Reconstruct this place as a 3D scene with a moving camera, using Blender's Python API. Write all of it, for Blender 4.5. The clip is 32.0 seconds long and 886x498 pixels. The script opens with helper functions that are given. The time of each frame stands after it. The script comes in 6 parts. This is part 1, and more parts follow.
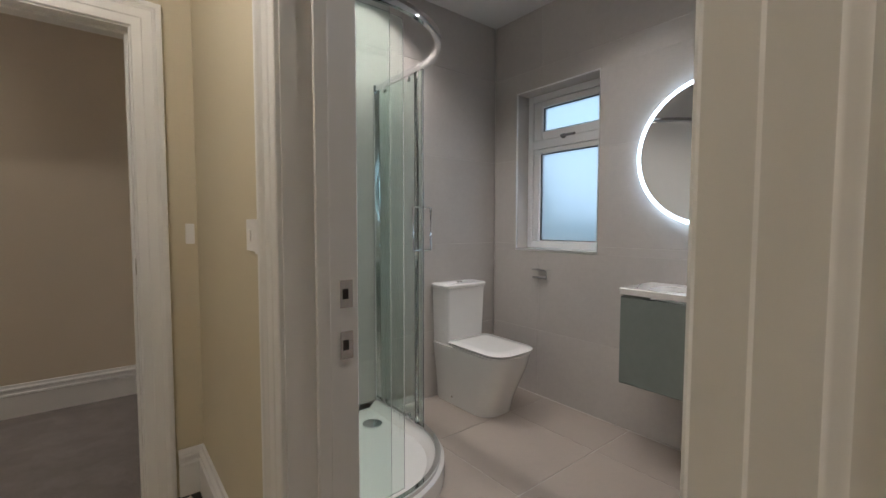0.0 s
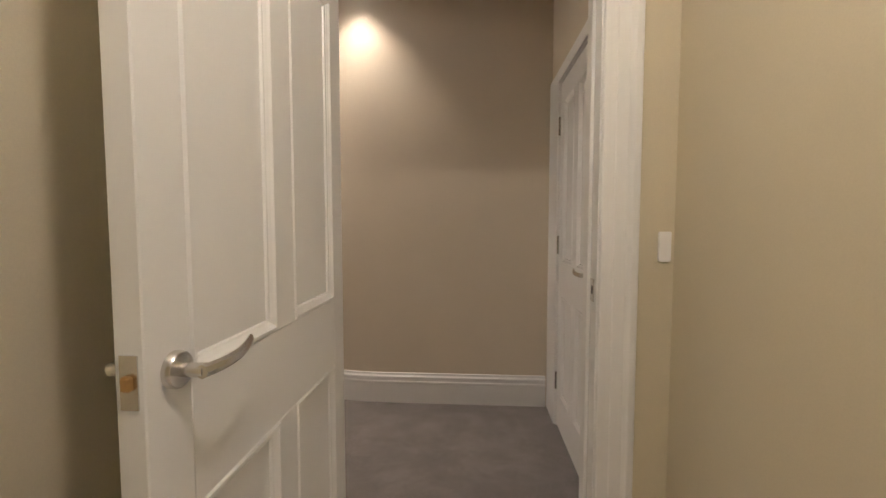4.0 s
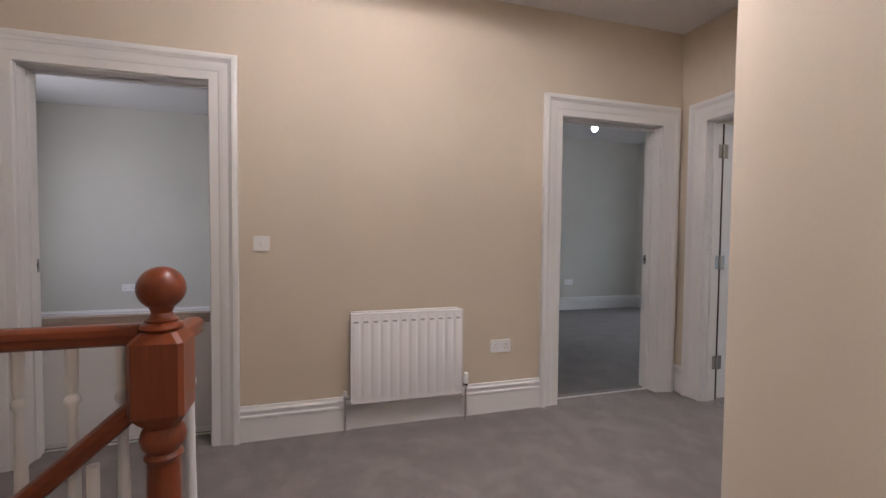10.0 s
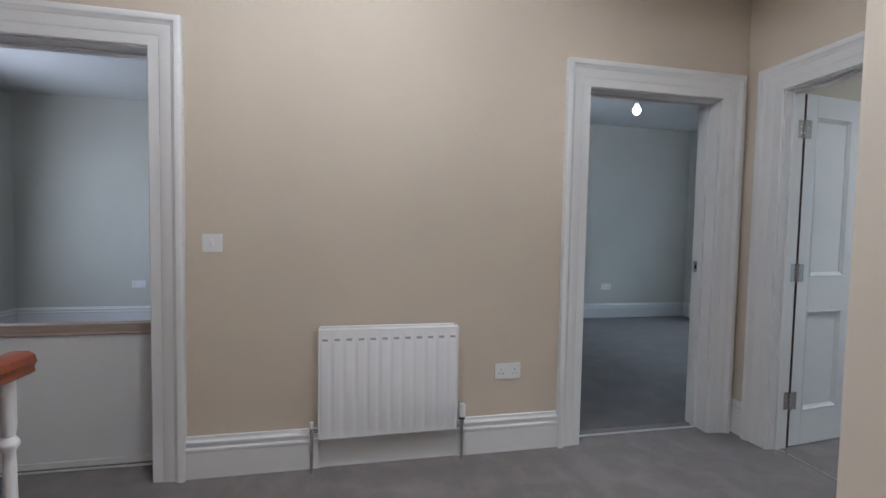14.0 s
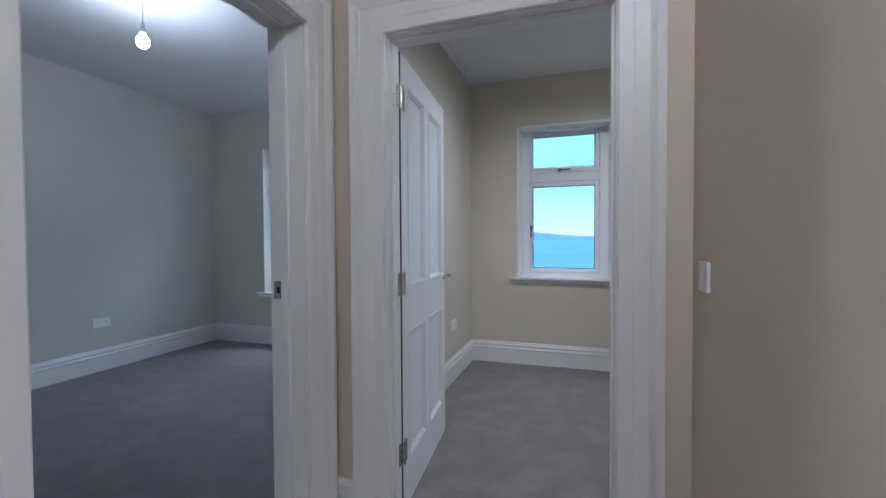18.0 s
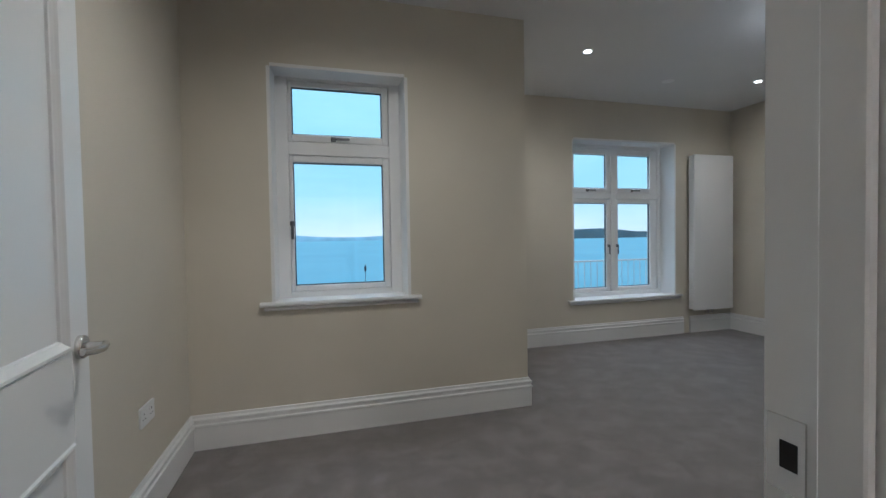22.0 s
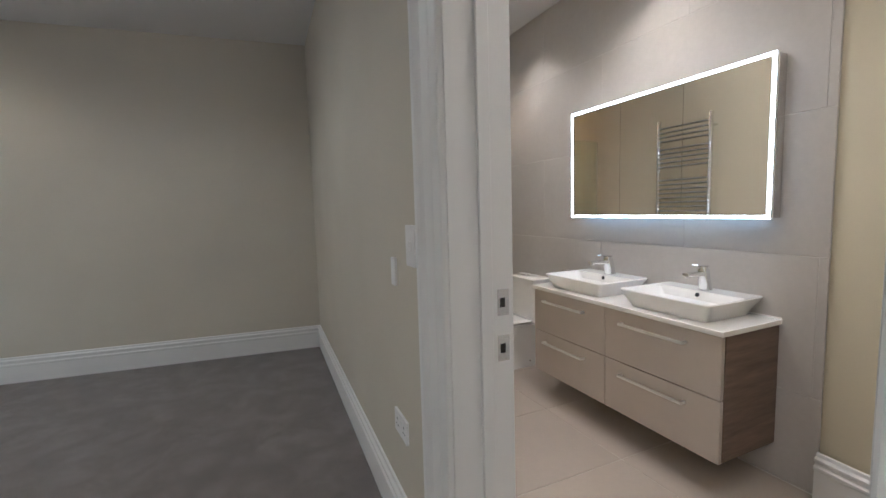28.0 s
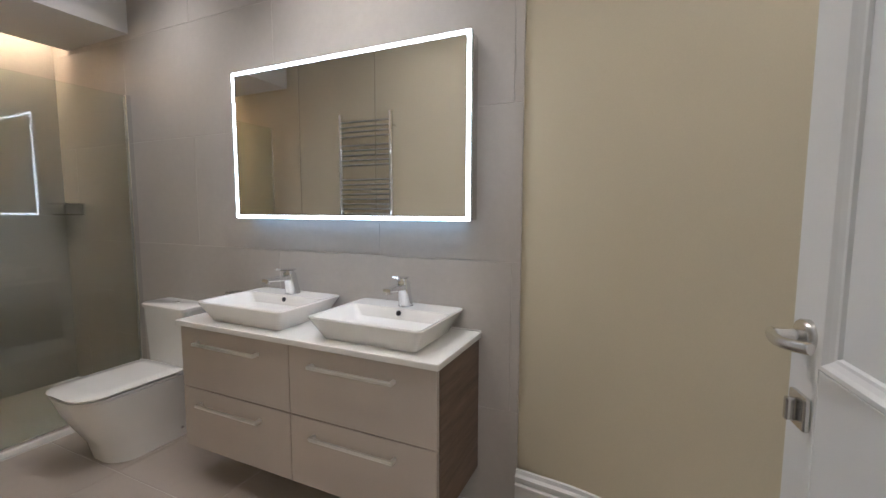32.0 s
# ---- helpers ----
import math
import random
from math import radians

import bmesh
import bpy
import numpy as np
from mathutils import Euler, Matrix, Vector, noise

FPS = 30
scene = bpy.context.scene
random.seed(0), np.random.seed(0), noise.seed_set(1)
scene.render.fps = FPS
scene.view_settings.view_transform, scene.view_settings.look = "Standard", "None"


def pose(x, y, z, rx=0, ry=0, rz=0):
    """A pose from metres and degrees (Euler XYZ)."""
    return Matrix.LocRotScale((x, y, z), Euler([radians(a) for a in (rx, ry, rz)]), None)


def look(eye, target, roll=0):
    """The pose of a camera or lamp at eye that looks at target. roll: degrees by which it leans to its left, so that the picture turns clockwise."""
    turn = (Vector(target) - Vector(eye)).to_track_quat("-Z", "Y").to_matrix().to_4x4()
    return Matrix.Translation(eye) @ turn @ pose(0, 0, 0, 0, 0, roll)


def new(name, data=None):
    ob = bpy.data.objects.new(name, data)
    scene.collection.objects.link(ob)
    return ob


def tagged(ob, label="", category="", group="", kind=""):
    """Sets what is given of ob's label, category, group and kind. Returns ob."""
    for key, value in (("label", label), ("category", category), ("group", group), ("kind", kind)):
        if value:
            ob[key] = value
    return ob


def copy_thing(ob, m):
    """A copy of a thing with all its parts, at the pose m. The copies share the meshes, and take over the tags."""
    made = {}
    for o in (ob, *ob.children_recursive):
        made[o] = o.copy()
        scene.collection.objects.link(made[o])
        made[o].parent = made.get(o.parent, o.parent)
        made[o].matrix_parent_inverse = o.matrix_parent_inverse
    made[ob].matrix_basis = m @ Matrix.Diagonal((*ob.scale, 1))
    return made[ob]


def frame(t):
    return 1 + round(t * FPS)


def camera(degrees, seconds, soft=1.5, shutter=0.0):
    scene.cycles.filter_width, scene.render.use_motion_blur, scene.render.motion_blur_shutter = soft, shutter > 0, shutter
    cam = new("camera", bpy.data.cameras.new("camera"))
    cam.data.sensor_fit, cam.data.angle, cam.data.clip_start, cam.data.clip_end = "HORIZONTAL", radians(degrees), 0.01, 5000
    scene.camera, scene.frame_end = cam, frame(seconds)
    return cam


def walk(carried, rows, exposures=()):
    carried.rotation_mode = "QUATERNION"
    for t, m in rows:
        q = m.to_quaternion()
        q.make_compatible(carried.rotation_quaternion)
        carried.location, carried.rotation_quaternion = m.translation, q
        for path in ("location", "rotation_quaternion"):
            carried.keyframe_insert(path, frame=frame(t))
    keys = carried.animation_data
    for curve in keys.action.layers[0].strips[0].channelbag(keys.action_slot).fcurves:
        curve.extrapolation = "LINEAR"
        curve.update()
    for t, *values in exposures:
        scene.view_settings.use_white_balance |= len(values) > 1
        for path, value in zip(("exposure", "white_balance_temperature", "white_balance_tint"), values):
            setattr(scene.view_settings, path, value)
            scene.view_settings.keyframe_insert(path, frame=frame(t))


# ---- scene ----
cam = camera(92.50, 32.0)
PATH = [
    (0, 3.461, -0.859, 1.186, -38.58, -3.13, -0.09),
    (0.5, 3.371, -0.918, 1.186, -33.75, -3.40, -0.25),
    (1, 3.293, -0.902, 1.186, -27.79, -3.62, -0.43),
    (1.5, 3.230, -0.828, 1.192, -21.99, -3.75, -0.45),
    (2, 3.173, -0.715, 1.199, -15.81, -3.64, -0.49),
    (2.5, 3.143, -0.574, 1.206, -10.34, -3.60, -0.45),
    (3, 3.161, -0.384, 1.215, -4.03, -3.59, -0.01),
    (3.5, 3.173, -0.193, 1.224, 0.01, -3.52, 0.19),
    (5.5, 3.250, 0.620, 1.170, 17.00, -2.60, -0.80),
    (6, 3.227, 0.865, 1.163, 20.76, -2.15, -0.59),
    (6.4, 3.153, 1.001, 1.180, 24.30, -2.18, -0.35),
    (6.8, 3.138, 1.160, 1.184, 29.70, -2.29, -0.31),
    (7.2, 3.073, 1.316, 1.179, 34.84, -2.20, -0.62),
    (7.6, 2.994, 1.462, 1.181, 39.66, -2.30, -0.14),
    (8, 2.921, 1.596, 1.183, 44.36, -2.05, 0.33),
    (8.5, 2.872, 1.734, 1.224, 49.60, -2.48, 0.19),
    (9, 2.769, 1.840, 1.210, 56.04, -1.97, -0.30),
    (9.5, 2.721, 1.937, 1.207, 64.72, -1.88, -0.47),
    (10, 2.636, 1.997, 1.211, 73.28, -2.09, -0.56),
    (10.5, 2.613, 2.093, 1.191, 81.42, -1.96, -0.73),
    (11, 2.561, 2.150, 1.201, 88.38, -2.40, -0.78),
    (11.5, 2.535, 2.270, 1.197, 94.75, -2.18, -0.95),
    (12, 2.486, 2.325, 1.224, 100.17, -2.71, -0.99),
    (12.5, 2.457, 2.334, 1.227, 101.65, -2.76, -1.16),
    (13, 2.401, 2.377, 1.223, 98.14, -2.88, -1.35),
    (13.5, 2.321, 2.377, 1.228, 88.84, -2.68, -1.24),
    (14, 2.210, 2.382, 1.228, 78.66, -2.62, -1.05),
    (14.5, 2.103, 2.387, 1.243, 69.67, -2.78, -0.73),
    (15, 1.978, 2.437, 1.239, 60.55, -2.68, -0.50),
    (15.5, 1.843, 2.520, 1.238, 53.34, -2.55, -0.25),
    (17.5, 1.128, 2.956, 1.213, 23.35, -1.42, 0.10),
    (18, 1.002, 3.141, 1.213, 18.31, -1.29, 0.33),
    (18.5, 0.925, 3.294, 1.211, 13.45, -1.23, 0.52),
    (19, 0.840, 3.476, 1.215, 8.50, -1.25, 0.62),
    (19.5, 0.752, 3.652, 1.225, 3.85, -1.20, 0.78),
    (20, 0.726, 3.865, 1.230, 0.00, -1.43, 1.30),
    (20.5, 0.697, 4.039, 1.220, -2.70, -1.48, 0.59),
    (21, 0.687, 4.201, 1.220, -6.16, -1.45, 0.78),
    (21.5, 0.676, 4.357, 1.215, -10.65, -1.52, 0.81),
    (22, 0.698, 4.515, 1.220, -15.80, -1.51, 0.97),
    (22.5, 0.702, 4.646, 1.235, -20.98, -1.82, 0.94),
    (23, 0.744, 4.766, 1.230, -27.11, -1.94, 1.05),
    (24, 0.874, 5.030, 1.233, -38.96, -2.42, 1.22),
    (24.5, 0.954, 5.123, 1.233, -44.13, -2.57, 1.31),
    (26.5, 1.256, 5.352, 1.264, -76.03, -3.70, 1.91),
    (27, 1.332, 5.350, 1.279, -87.96, -4.52, 1.94),
    (27.5, 1.458, 5.321, 1.264, -98.27, -4.98, 1.52),
    (28, 1.567, 5.288, 1.261, -107.81, -5.35, 1.64),
    (28.5, 1.648, 5.238, 1.250, -115.90, -5.43, 1.35),
    (29, 1.722, 5.178, 1.238, -123.89, -5.50, 1.05),
    (29.5, 1.797, 5.125, 1.242, -131.50, -5.54, 0.72),
    (30, 1.869, 5.066, 1.246, -139.02, -5.58, 0.39),
    (30.5, 1.931, 5.020, 1.241, -145.60, -5.52, 0.18),
    (31, 1.988, 4.971, 1.236, -150.91, -5.46, -0.02),
    (31.5, 2.058, 4.905, 1.229, -152.60, -5.38, -0.08),
    (32, 2.134, 4.820, 1.222, -148.90, -5.28, -0.13),
]
EXPOSURES = [(0.0, -0.55, 5720, 9), (1.0, -0.52, 5760, 11), (2.0, -0.28, 5870, 11), (3.0, -0.08, 6100, 10), (6.0, 0.33, 6000, 18), (7.0, 0.47, 5820, 19), (8.0, 0.42, 5730, 19), (9.0, 0.42, 5500, 18), (11.0, 0.50, 5270, 15), (13.0, 0.42, 4930, 11),
             (15.0, 0.45, 4580, 5), (18.0, 0.50, 4580, 10), (20.0, 0.3, 4860, 11), (22.0, 0.18, 5030, 7), (23.0, 0.12, 5010, 5), (24.0, 0.20, 5010, 5), (27.0, 0.38, 5330, 10), (29.0, 0.34, 5350, 11), (30.0, 0.22, 5360, 11), (32.0, 0.14, 5360, 11)]
walk(cam, [(t, pose(x, y, z, 90 + pitch, roll, yaw)) for t, x, y, z, yaw, pitch, roll in PATH], EXPOSURES)

# ---- world, sun and large lights ----
world = bpy.data.worlds.new("overcast_sky")
scene.world = world
world.use_nodes = True
_wn = world.node_tree.nodes
_sky = _wn.new("ShaderNodeTexSky")
_sky.sky_type = "NISHITA"
_sky.sun_disc = False
_sky.sun_elevation, _sky.sun_rotation = radians(48), radians(150)
_sky.air_density, _sky.dust_density, _sky.ozone_density = 1.0, 0.8, 2.5
_haze = _wn.new("ShaderNodeHueSaturation")
_haze.inputs["Hue"].default_value, _haze.inputs["Saturation"].default_value = 0.475, 0.72
world.node_tree.links.new(_sky.outputs[0], _haze.inputs["Color"])
world.node_tree.links.new(_haze.outputs[0], _wn["Background"].inputs[0])
_wn["Background"].inputs[1].default_value = 0.15
_sun = bpy.data.lights.new("overcast_sun", "SUN")
_sun.energy, _sun.angle, _sun.color = 0.6, radians(12), (1.0, 0.97, 0.92)
_so = new("overcast_sun", _sun)
_so.matrix_world = look((0, 0, 30), (-5, 8.7, 18.9))

WARM, SOFT, COOL = (1.0, 0.83, 0.66), (1.0, 0.86, 0.70), (0.95, 0.98, 1.0)


def spot(name, at, power, colour=WARM, cone=105, blend=0.7, radius=0.035, target=None):
    la = bpy.data.lights.new(name, "SPOT")
    la.energy, la.color, la.spot_size, la.spot_blend, la.shadow_soft_size = power, colour, radians(cone), blend, radius
    ob = new(name, la)
    ob.matrix_world = look(at, target or (at[0], at[1] + 0.001, at[2] - 1))
    return ob


def bulb_light(name, at, power, colour=SOFT, radius=0.04):
    la = bpy.data.lights.new(name, "POINT")
    la.energy, la.color, la.shadow_soft_size = power, colour, radius
    ob = new(name, la)
    ob.location = at
    return ob


def window_light(name, at, target, w, h, power, colour=COOL):
    la = bpy.data.lights.new(name, "AREA")
    la.shape, la.size, la.size_y, la.energy, la.color = "RECTANGLE", w, h, power, colour
    ob = new(name, la)
    ob.matrix_world = look(at, target)
    return ob


CEIL = 2.75
LANDING_SPOTS = [(2.44, 2.63), (1.63, 2.98), (1.17, 3.63), (1.20, 2.25)]
for i, (x, y) in enumerate(LANDING_SPOTS):
    spot("landing_downlight_lamp", (x, y, CEIL - 0.03), (36, 56, 11, 44)[i], WARM, (102, 100, 165, 178)[i], (0.95, 0.95, 0.7, 0.15)[i])
bulb_light("lobby_lamp", (3.24, 0.16, 2.27), 35, (1.0, 0.84, 0.66), 0.03)
BATH_SPOTS = [(4.5, -0.1, 44), (5.25, 0.35, 42), (4.72, 1.22, 86)]
for x, y, p in BATH_SPOTS:
    spot("bathroom_downlight_lamp", (x, y, 2.62), p, (1.0, 0.88, 0.76), 122, 1.0, 0.012)
# the third is an unseen fill, added to brighten wall and carpet near the door
for x, y, p in [(2.85, 7.61, 28), (4.97, 7.81, 12), (1.0, 6.05, 44)]:
    spot("bedroom_downlight_lamp", (x, y, CEIL - 0.03), p * 1.25, (1.0, 0.84, 0.64), 165, 1.0)
spot("bedroom_pendant_lamp", (3.97, 6.5, 2.44), 13, (1.0, 0.92, 0.80), 172, 0.5)
# added area lamp outside the frosted pane, standing in for the sky
window_light("added_daylight", (6.25, 0.90, 1.75), (5.0, 0.75, 1.0), 0.9, 1.2, 3.2, (0.66, 0.82, 1.0))
bulb_light("side_room_pendant_lamp", (-1.55, 5.05, 2.41), 11, (1.0, 0.91, 0.80))
# ceiling unseen, so positions are guessed; the fourth is an added broad fill
ENSUITE_SPOTS = [(2.30, 4.12, 30, 140), (3.45, 3.74, 36, 112), (4.55, 3.90, 31, 116), (3.50, 4.24, 22, 160)]
for x, y, p, cone in ENSUITE_SPOTS:
    spot("ensuite_downlight_lamp", (x, y, 2.70), p, (1.0, 0.86, 0.70), cone, 1.0, 0.012)
# added lamp inside the far room to brighten it; its window is unseen
window_light("added_daylight", (-2.0, -1.45, 1.6), (-2.0, 2.0, 1.2), 1.0, 1.2, 24, (1.0, 0.88, 0.78))
# added lamps hung outside, above the windows, standing in for sky light
window_light("added_daylight", (4.12, 9.50, 2.95), (4.0, 6.4, 0.2), 1.5, 0.7, 36)
window_light("added_daylight", (0.82, 8.15, 2.95), (0.82, 5.6, 0.2), 0.9, 0.7, 12)
window_light("added_daylight", (-2.02, 8.0, 2.95), (-1.8, 5.4, 0.2), 1.1, 0.7, 100, (1.0, 0.90, 0.78))


# ---- materials ----
def material(name):
    m = bpy.data.materials.new(name)
    m.use_nodes = True
    return m, m.node_tree.nodes, m.node_tree.links, m.node_tree.nodes["Principled BSDF"]


def noise_node(n, l, scale, detail=4.0, rough=0.55, vec=None):
    t = n.new("ShaderNodeTexNoise")
    t.inputs["Scale"].default_value, t.inputs["Detail"].default_value, t.inputs["Roughness"].default_value = scale, detail, rough
    if vec is None:
        vec = n.new("ShaderNodeTexCoord").outputs["Object"]
    l.new(vec, t.inputs["Vector"])
    return t


def ramp(n, l, src, stops):
    r = n.new("ShaderNodeValToRGB")
    e = r.color_ramp.elements
    while len(e) < len(stops):
        e.new(0.5)
    for k, (p, c) in zip(e, stops):
        k.position, k.color = p, (*c, 1)
    l.new(src, r.inputs[0])
    return r


def mix(n, l, a, b, f, how="MIX"):
    x = n.new("ShaderNodeMix")
    x.data_type, x.blend_type = "RGBA", how
    for sock, v in ((x.inputs[6], a), (x.inputs[7], b), (x.inputs[0], f)):
        if hasattr(v, "links"):
            l.new(v, sock)
        elif isinstance(v, (int, float)):
            sock.default_value = v
        else:
            sock.default_value = (*v, 1)
    return x.outputs[2]


def bump(n, l, b, height, strength, dist=0.01):
    k = n.new("ShaderNodeBump")
    k.inputs["Strength"].default_value, k.inputs["Distance"].default_value = strength, dist
    l.new(height, k.inputs["Height"])
    l.new(k.outputs[0], b.inputs["Normal"])


def shade(c, k):
    return tuple(min(1, v * k) for v in c)


def paint(name, c, rough=0.75, vary=0.05, fine=260, relief=0.10):
    m, n, l, b = material(name)
    big = noise_node(n, l, 0.9, 3)
    small = noise_node(n, l, fine, 2)
    col = ramp(n, l, big.outputs[0], [(0.3, shade(c, 1 - vary)), (0.7, shade(c, 1 + vary))])
    fin = mix(n, l, col.outputs[0], ramp(n, l, small.outputs[0], [(0.3, (0.94,) * 3), (0.7, (1, 1, 1))]).outputs[0], 0.6, "MULTIPLY")
    l.new(fin, b.inputs["Base Color"])
    r = noise_node(n, l, 2.0, 1)
    worn = 0.08 if rough > 0.5 else 0.015
    l.new(ramp(n, l, r.outputs[0], [(0.3, (rough - worn,) * 3), (0.7, (rough + worn,) * 3)]).outputs[0], b.inputs["Roughness"])
    if relief:
        bump(n, l, b, small.outputs[0], relief, 0.002)
    return m


def satin(name, c, rough):
    """Sprayed or brushed gloss paint: broad, faint unevenness only."""
    m, n, l, b = material(name)
    big = noise_node(n, l, 1.1, 1)
    l.new(ramp(n, l, big.outputs[0], [(0.3, shade(c, 0.975)), (0.7, shade(c, 1.02))]).outputs[0], b.inputs["Base Color"])
    b.inputs["Roughness"].default_value = rough
    return m


def plain(name, c, rough=0.4, metal=0.0, fine=40, vary=0.06, coat=0.0):
    m, n, l, b = material(name)
    t = noise_node(n, l, fine, 3)
    l.new(ramp(n, l, t.outputs[0], [(0.3, shade(c, 1 - vary)), (0.7, shade(c, 1 + vary))]).outputs[0], b.inputs["Base Color"])
    b.inputs["Metallic"].default_value = metal
    s = noise_node(n, l, fine * 0.6, 3)
    wear = 0.05 if rough > 0.34 else 0.012
    l.new(ramp(n, l, s.outputs[0], [(0.3, (max(0.02, rough - wear),) * 3), (0.7, (rough + wear,) * 3)]).outputs[0], b.inputs["Roughness"])
    b.inputs["Coat Weight"].default_value = coat
    return m


def carpet_material(name, c):
    m, n, l, b = material(name)
    co = n.new("ShaderNodeTexCoord").outputs["Object"]
    warp = noise_node(n, l, 2.2, 3, 0.6, co)
    add = n.new("ShaderNodeVectorMath")
    add.operation = "MULTIPLY_ADD"
    l.new(warp.outputs["Color"], add.inputs[0])
    add.inputs[1].default_value = (0.30, 0.30, 0)
    l.new(co, add.inputs[2])
    brush = noise_node(n, l, 5.2, 3, 0.6, add.outputs[0])
    pile = noise_node(n, l, 420, 2, 0.6, co)
    tuft = noise_node(n, l, 60, 3, 0.6, co)
    a = ramp(n, l, brush.outputs[0], [(0.34, shade(c, 0.88)), (0.47, shade(c, 0.97)), (0.55, shade(c, 1.08)), (0.62, shade(c, 1.18)), (0.70, shade(c, 1.26))])
    p = ramp(n, l, pile.outputs[0], [(0.25, (0.62,) * 3), (0.7, (1.1,) * 3)])
    q = ramp(n, l, tuft.outputs[0], [(0.3, (0.88,) * 3), (0.7, (1.06,) * 3)])
    l.new(mix(n, l, mix(n, l, a.outputs[0], p.outputs[0], 0.8, "MULTIPLY"), q.outputs[0], 0.8, "MULTIPLY"), b.inputs["Base Color"])
    b.inputs["Roughness"].default_value = 0.95
    b.inputs["Sheen Weight"].default_value = 0.25
    bump(n, l, b, pile.outputs[0], 0.6, 0.004)
    return m


def wood_material(name, dark, light, rough=0.28, scale=6.0, axis=2, coat=0.4):
    m, n, l, b = material(name)
    co = n.new("ShaderNodeTexCoord").outputs["Object"]
    mp = n.new("ShaderNodeMapping")
    s = [scale * 6] * 3
    s[axis] = scale * 0.5
    mp.inputs["Scale"].default_value = s
    l.new(co, mp.inputs[0])
    g = noise_node(n, l, 1.0, 6, 0.65, mp.outputs[0])
    f = noise_node(n, l, 6.0, 4, 0.6, mp.outputs[0])
    a = ramp(n, l, g.outputs[0], [(0.30, dark), (0.68, light)])
    k = ramp(n, l, f.outputs[0], [(0.3, (0.78,) * 3), (0.7, (1.05,) * 3)])
    l.new(mix(n, l, a.outputs[0], k.outputs[0], 0.7, "MULTIPLY"), b.inputs["Base Color"])
    b.inputs["Roughness"].default_value = rough
    b.inputs["Coat Weight"].default_value = coat
    b.inputs["Coat Roughness"].default_value = 0.2
    bump(n, l, b, f.outputs[0], 0.06, 0.002)
    return m


def tile_material(name, c, rough=0.38):
    m, n, l, b = material(name)
    co = n.new("ShaderNodeTexCoord").outputs["Object"]
    cloud = noise_node(n, l, 1.7, 5, 0.6, co)
    grain = noise_node(n, l, 38, 4, 0.6, co)
    rnd = n.new("ShaderNodeObjectInfo").outputs["Random"]
    a = ramp(n, l, cloud.outputs[0], [(0.3, shade(c, 0.94)), (0.7, shade(c, 1.05))])
    g = ramp(n, l, grain.outputs[0], [(0.3, (0.96,) * 3), (0.7, (1.02,) * 3)])
    v = ramp(n, l, rnd, [(0.0, (0.955,) * 3), (1.0, (1.03,) * 3)])
    l.new(mix(n, l, mix(n, l, a.outputs[0], g.outputs[0], 0.9, "MULTIPLY"), v.outputs[0], 1.0, "MULTIPLY"), b.inputs["Base Color"])
    l.new(ramp(n, l, grain.outputs[0], [(0.3, (rough - 0.06,) * 3), (0.7, (rough + 0.1,) * 3)]).outputs[0], b.inputs["Roughness"])
    bump(n, l, b, grain.outputs[0], 0.05, 0.002)
    return m


def glass_material(name, tint=(0.93, 0.98, 0.96), rough=0.0):
    m, n, l, b = material(name)
    b.inputs["Base Color"].default_value = (*tint, 1)
    b.inputs["Transmission Weight"].default_value = 1.0
    b.inputs["Roughness"].default_value = rough
    b.inputs["IOR"].default_value = 1.45
    return m


def glow_material(name, c, power):
    m, n, l, b = material(name)
    b.inputs["Base Color"].default_value = (*c, 1)
    b.inputs["Emission Color"].default_value = (*c, 1)
    b.inputs["Emission Strength"].default_value = power
    return m


CREAM = paint("cream_wall_paint", (0.652, 0.570, 0.452))
LOBBY = paint("buttermilk_wall_paint", (0.615, 0.549, 0.405))
MAGNOLIA = paint("magnolia_wall_paint", (0.62, 0.57, 0.475))
SAGE_GREY = paint("pale_grey_green_wall_paint", (0.60, 0.585, 0.525))
CEILING_WHITE = paint("matt_ceiling_white", (0.74, 0.73, 0.72), 0.85, 0.03)
TRIM = satin("white_satin_wood_paint", (0.78, 0.77, 0.755), 0.38)
DOOR_WHITE = satin("white_door_paint", (0.77, 0.77, 0.765), 0.34)
UPVC = satin("white_upvc", (0.81, 0.81, 0.81), 0.32)
PLASTIC = satin("white_plastic", (0.82, 0.81, 0.80), 0.36)
ENAMEL = satin("white_radiator_enamel", (0.84, 0.83, 0.83), 0.32)
CERAMIC = plain("white_glazed_ceramic", (0.84, 0.82, 0.79), 0.09, 0, 10, 0.01, 0.5)
CARPET = carpet_material("grey_cut_pile_carpet", (0.214, 0.188, 0.176))
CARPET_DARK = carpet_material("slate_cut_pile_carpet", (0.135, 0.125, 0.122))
MAHOGANY = wood_material("mahogany_stained_wood", (0.18, 0.037, 0.010), (0.26, 0.060, 0.018), 0.32, 3.0, 2, 0.2)
MAHOGANY_ALONG = wood_material("mahogany_stained_rail", (0.17, 0.034, 0.010), (0.25, 0.056, 0.017), 0.30, 3.0, 1, 0.2)
WALNUT = wood_material("brown_wood_grain_laminate", (0.115, 0.075, 0.055), (0.23, 0.16, 0.12), 0.5, 4.0, 1, 0.0)
BEIGE_GLOSS = plain("greige_gloss_laminate", (0.53, 0.465, 0.41), 0.12, 0, 8, 0.015, 0.4)
SAGE = plain("sage_green_matt_lacquer", (0.195, 0.222, 0.205), 0.5, 0, 30, 0.03)
GUNMETAL = plain("dark_grey_metal", (0.20, 0.20, 0.205), 0.32, 0.9, 40, 0.04)
CHROME = plain("polished_chrome", (0.82, 0.83, 0.84), 0.08, 1.0, 20, 0.02)
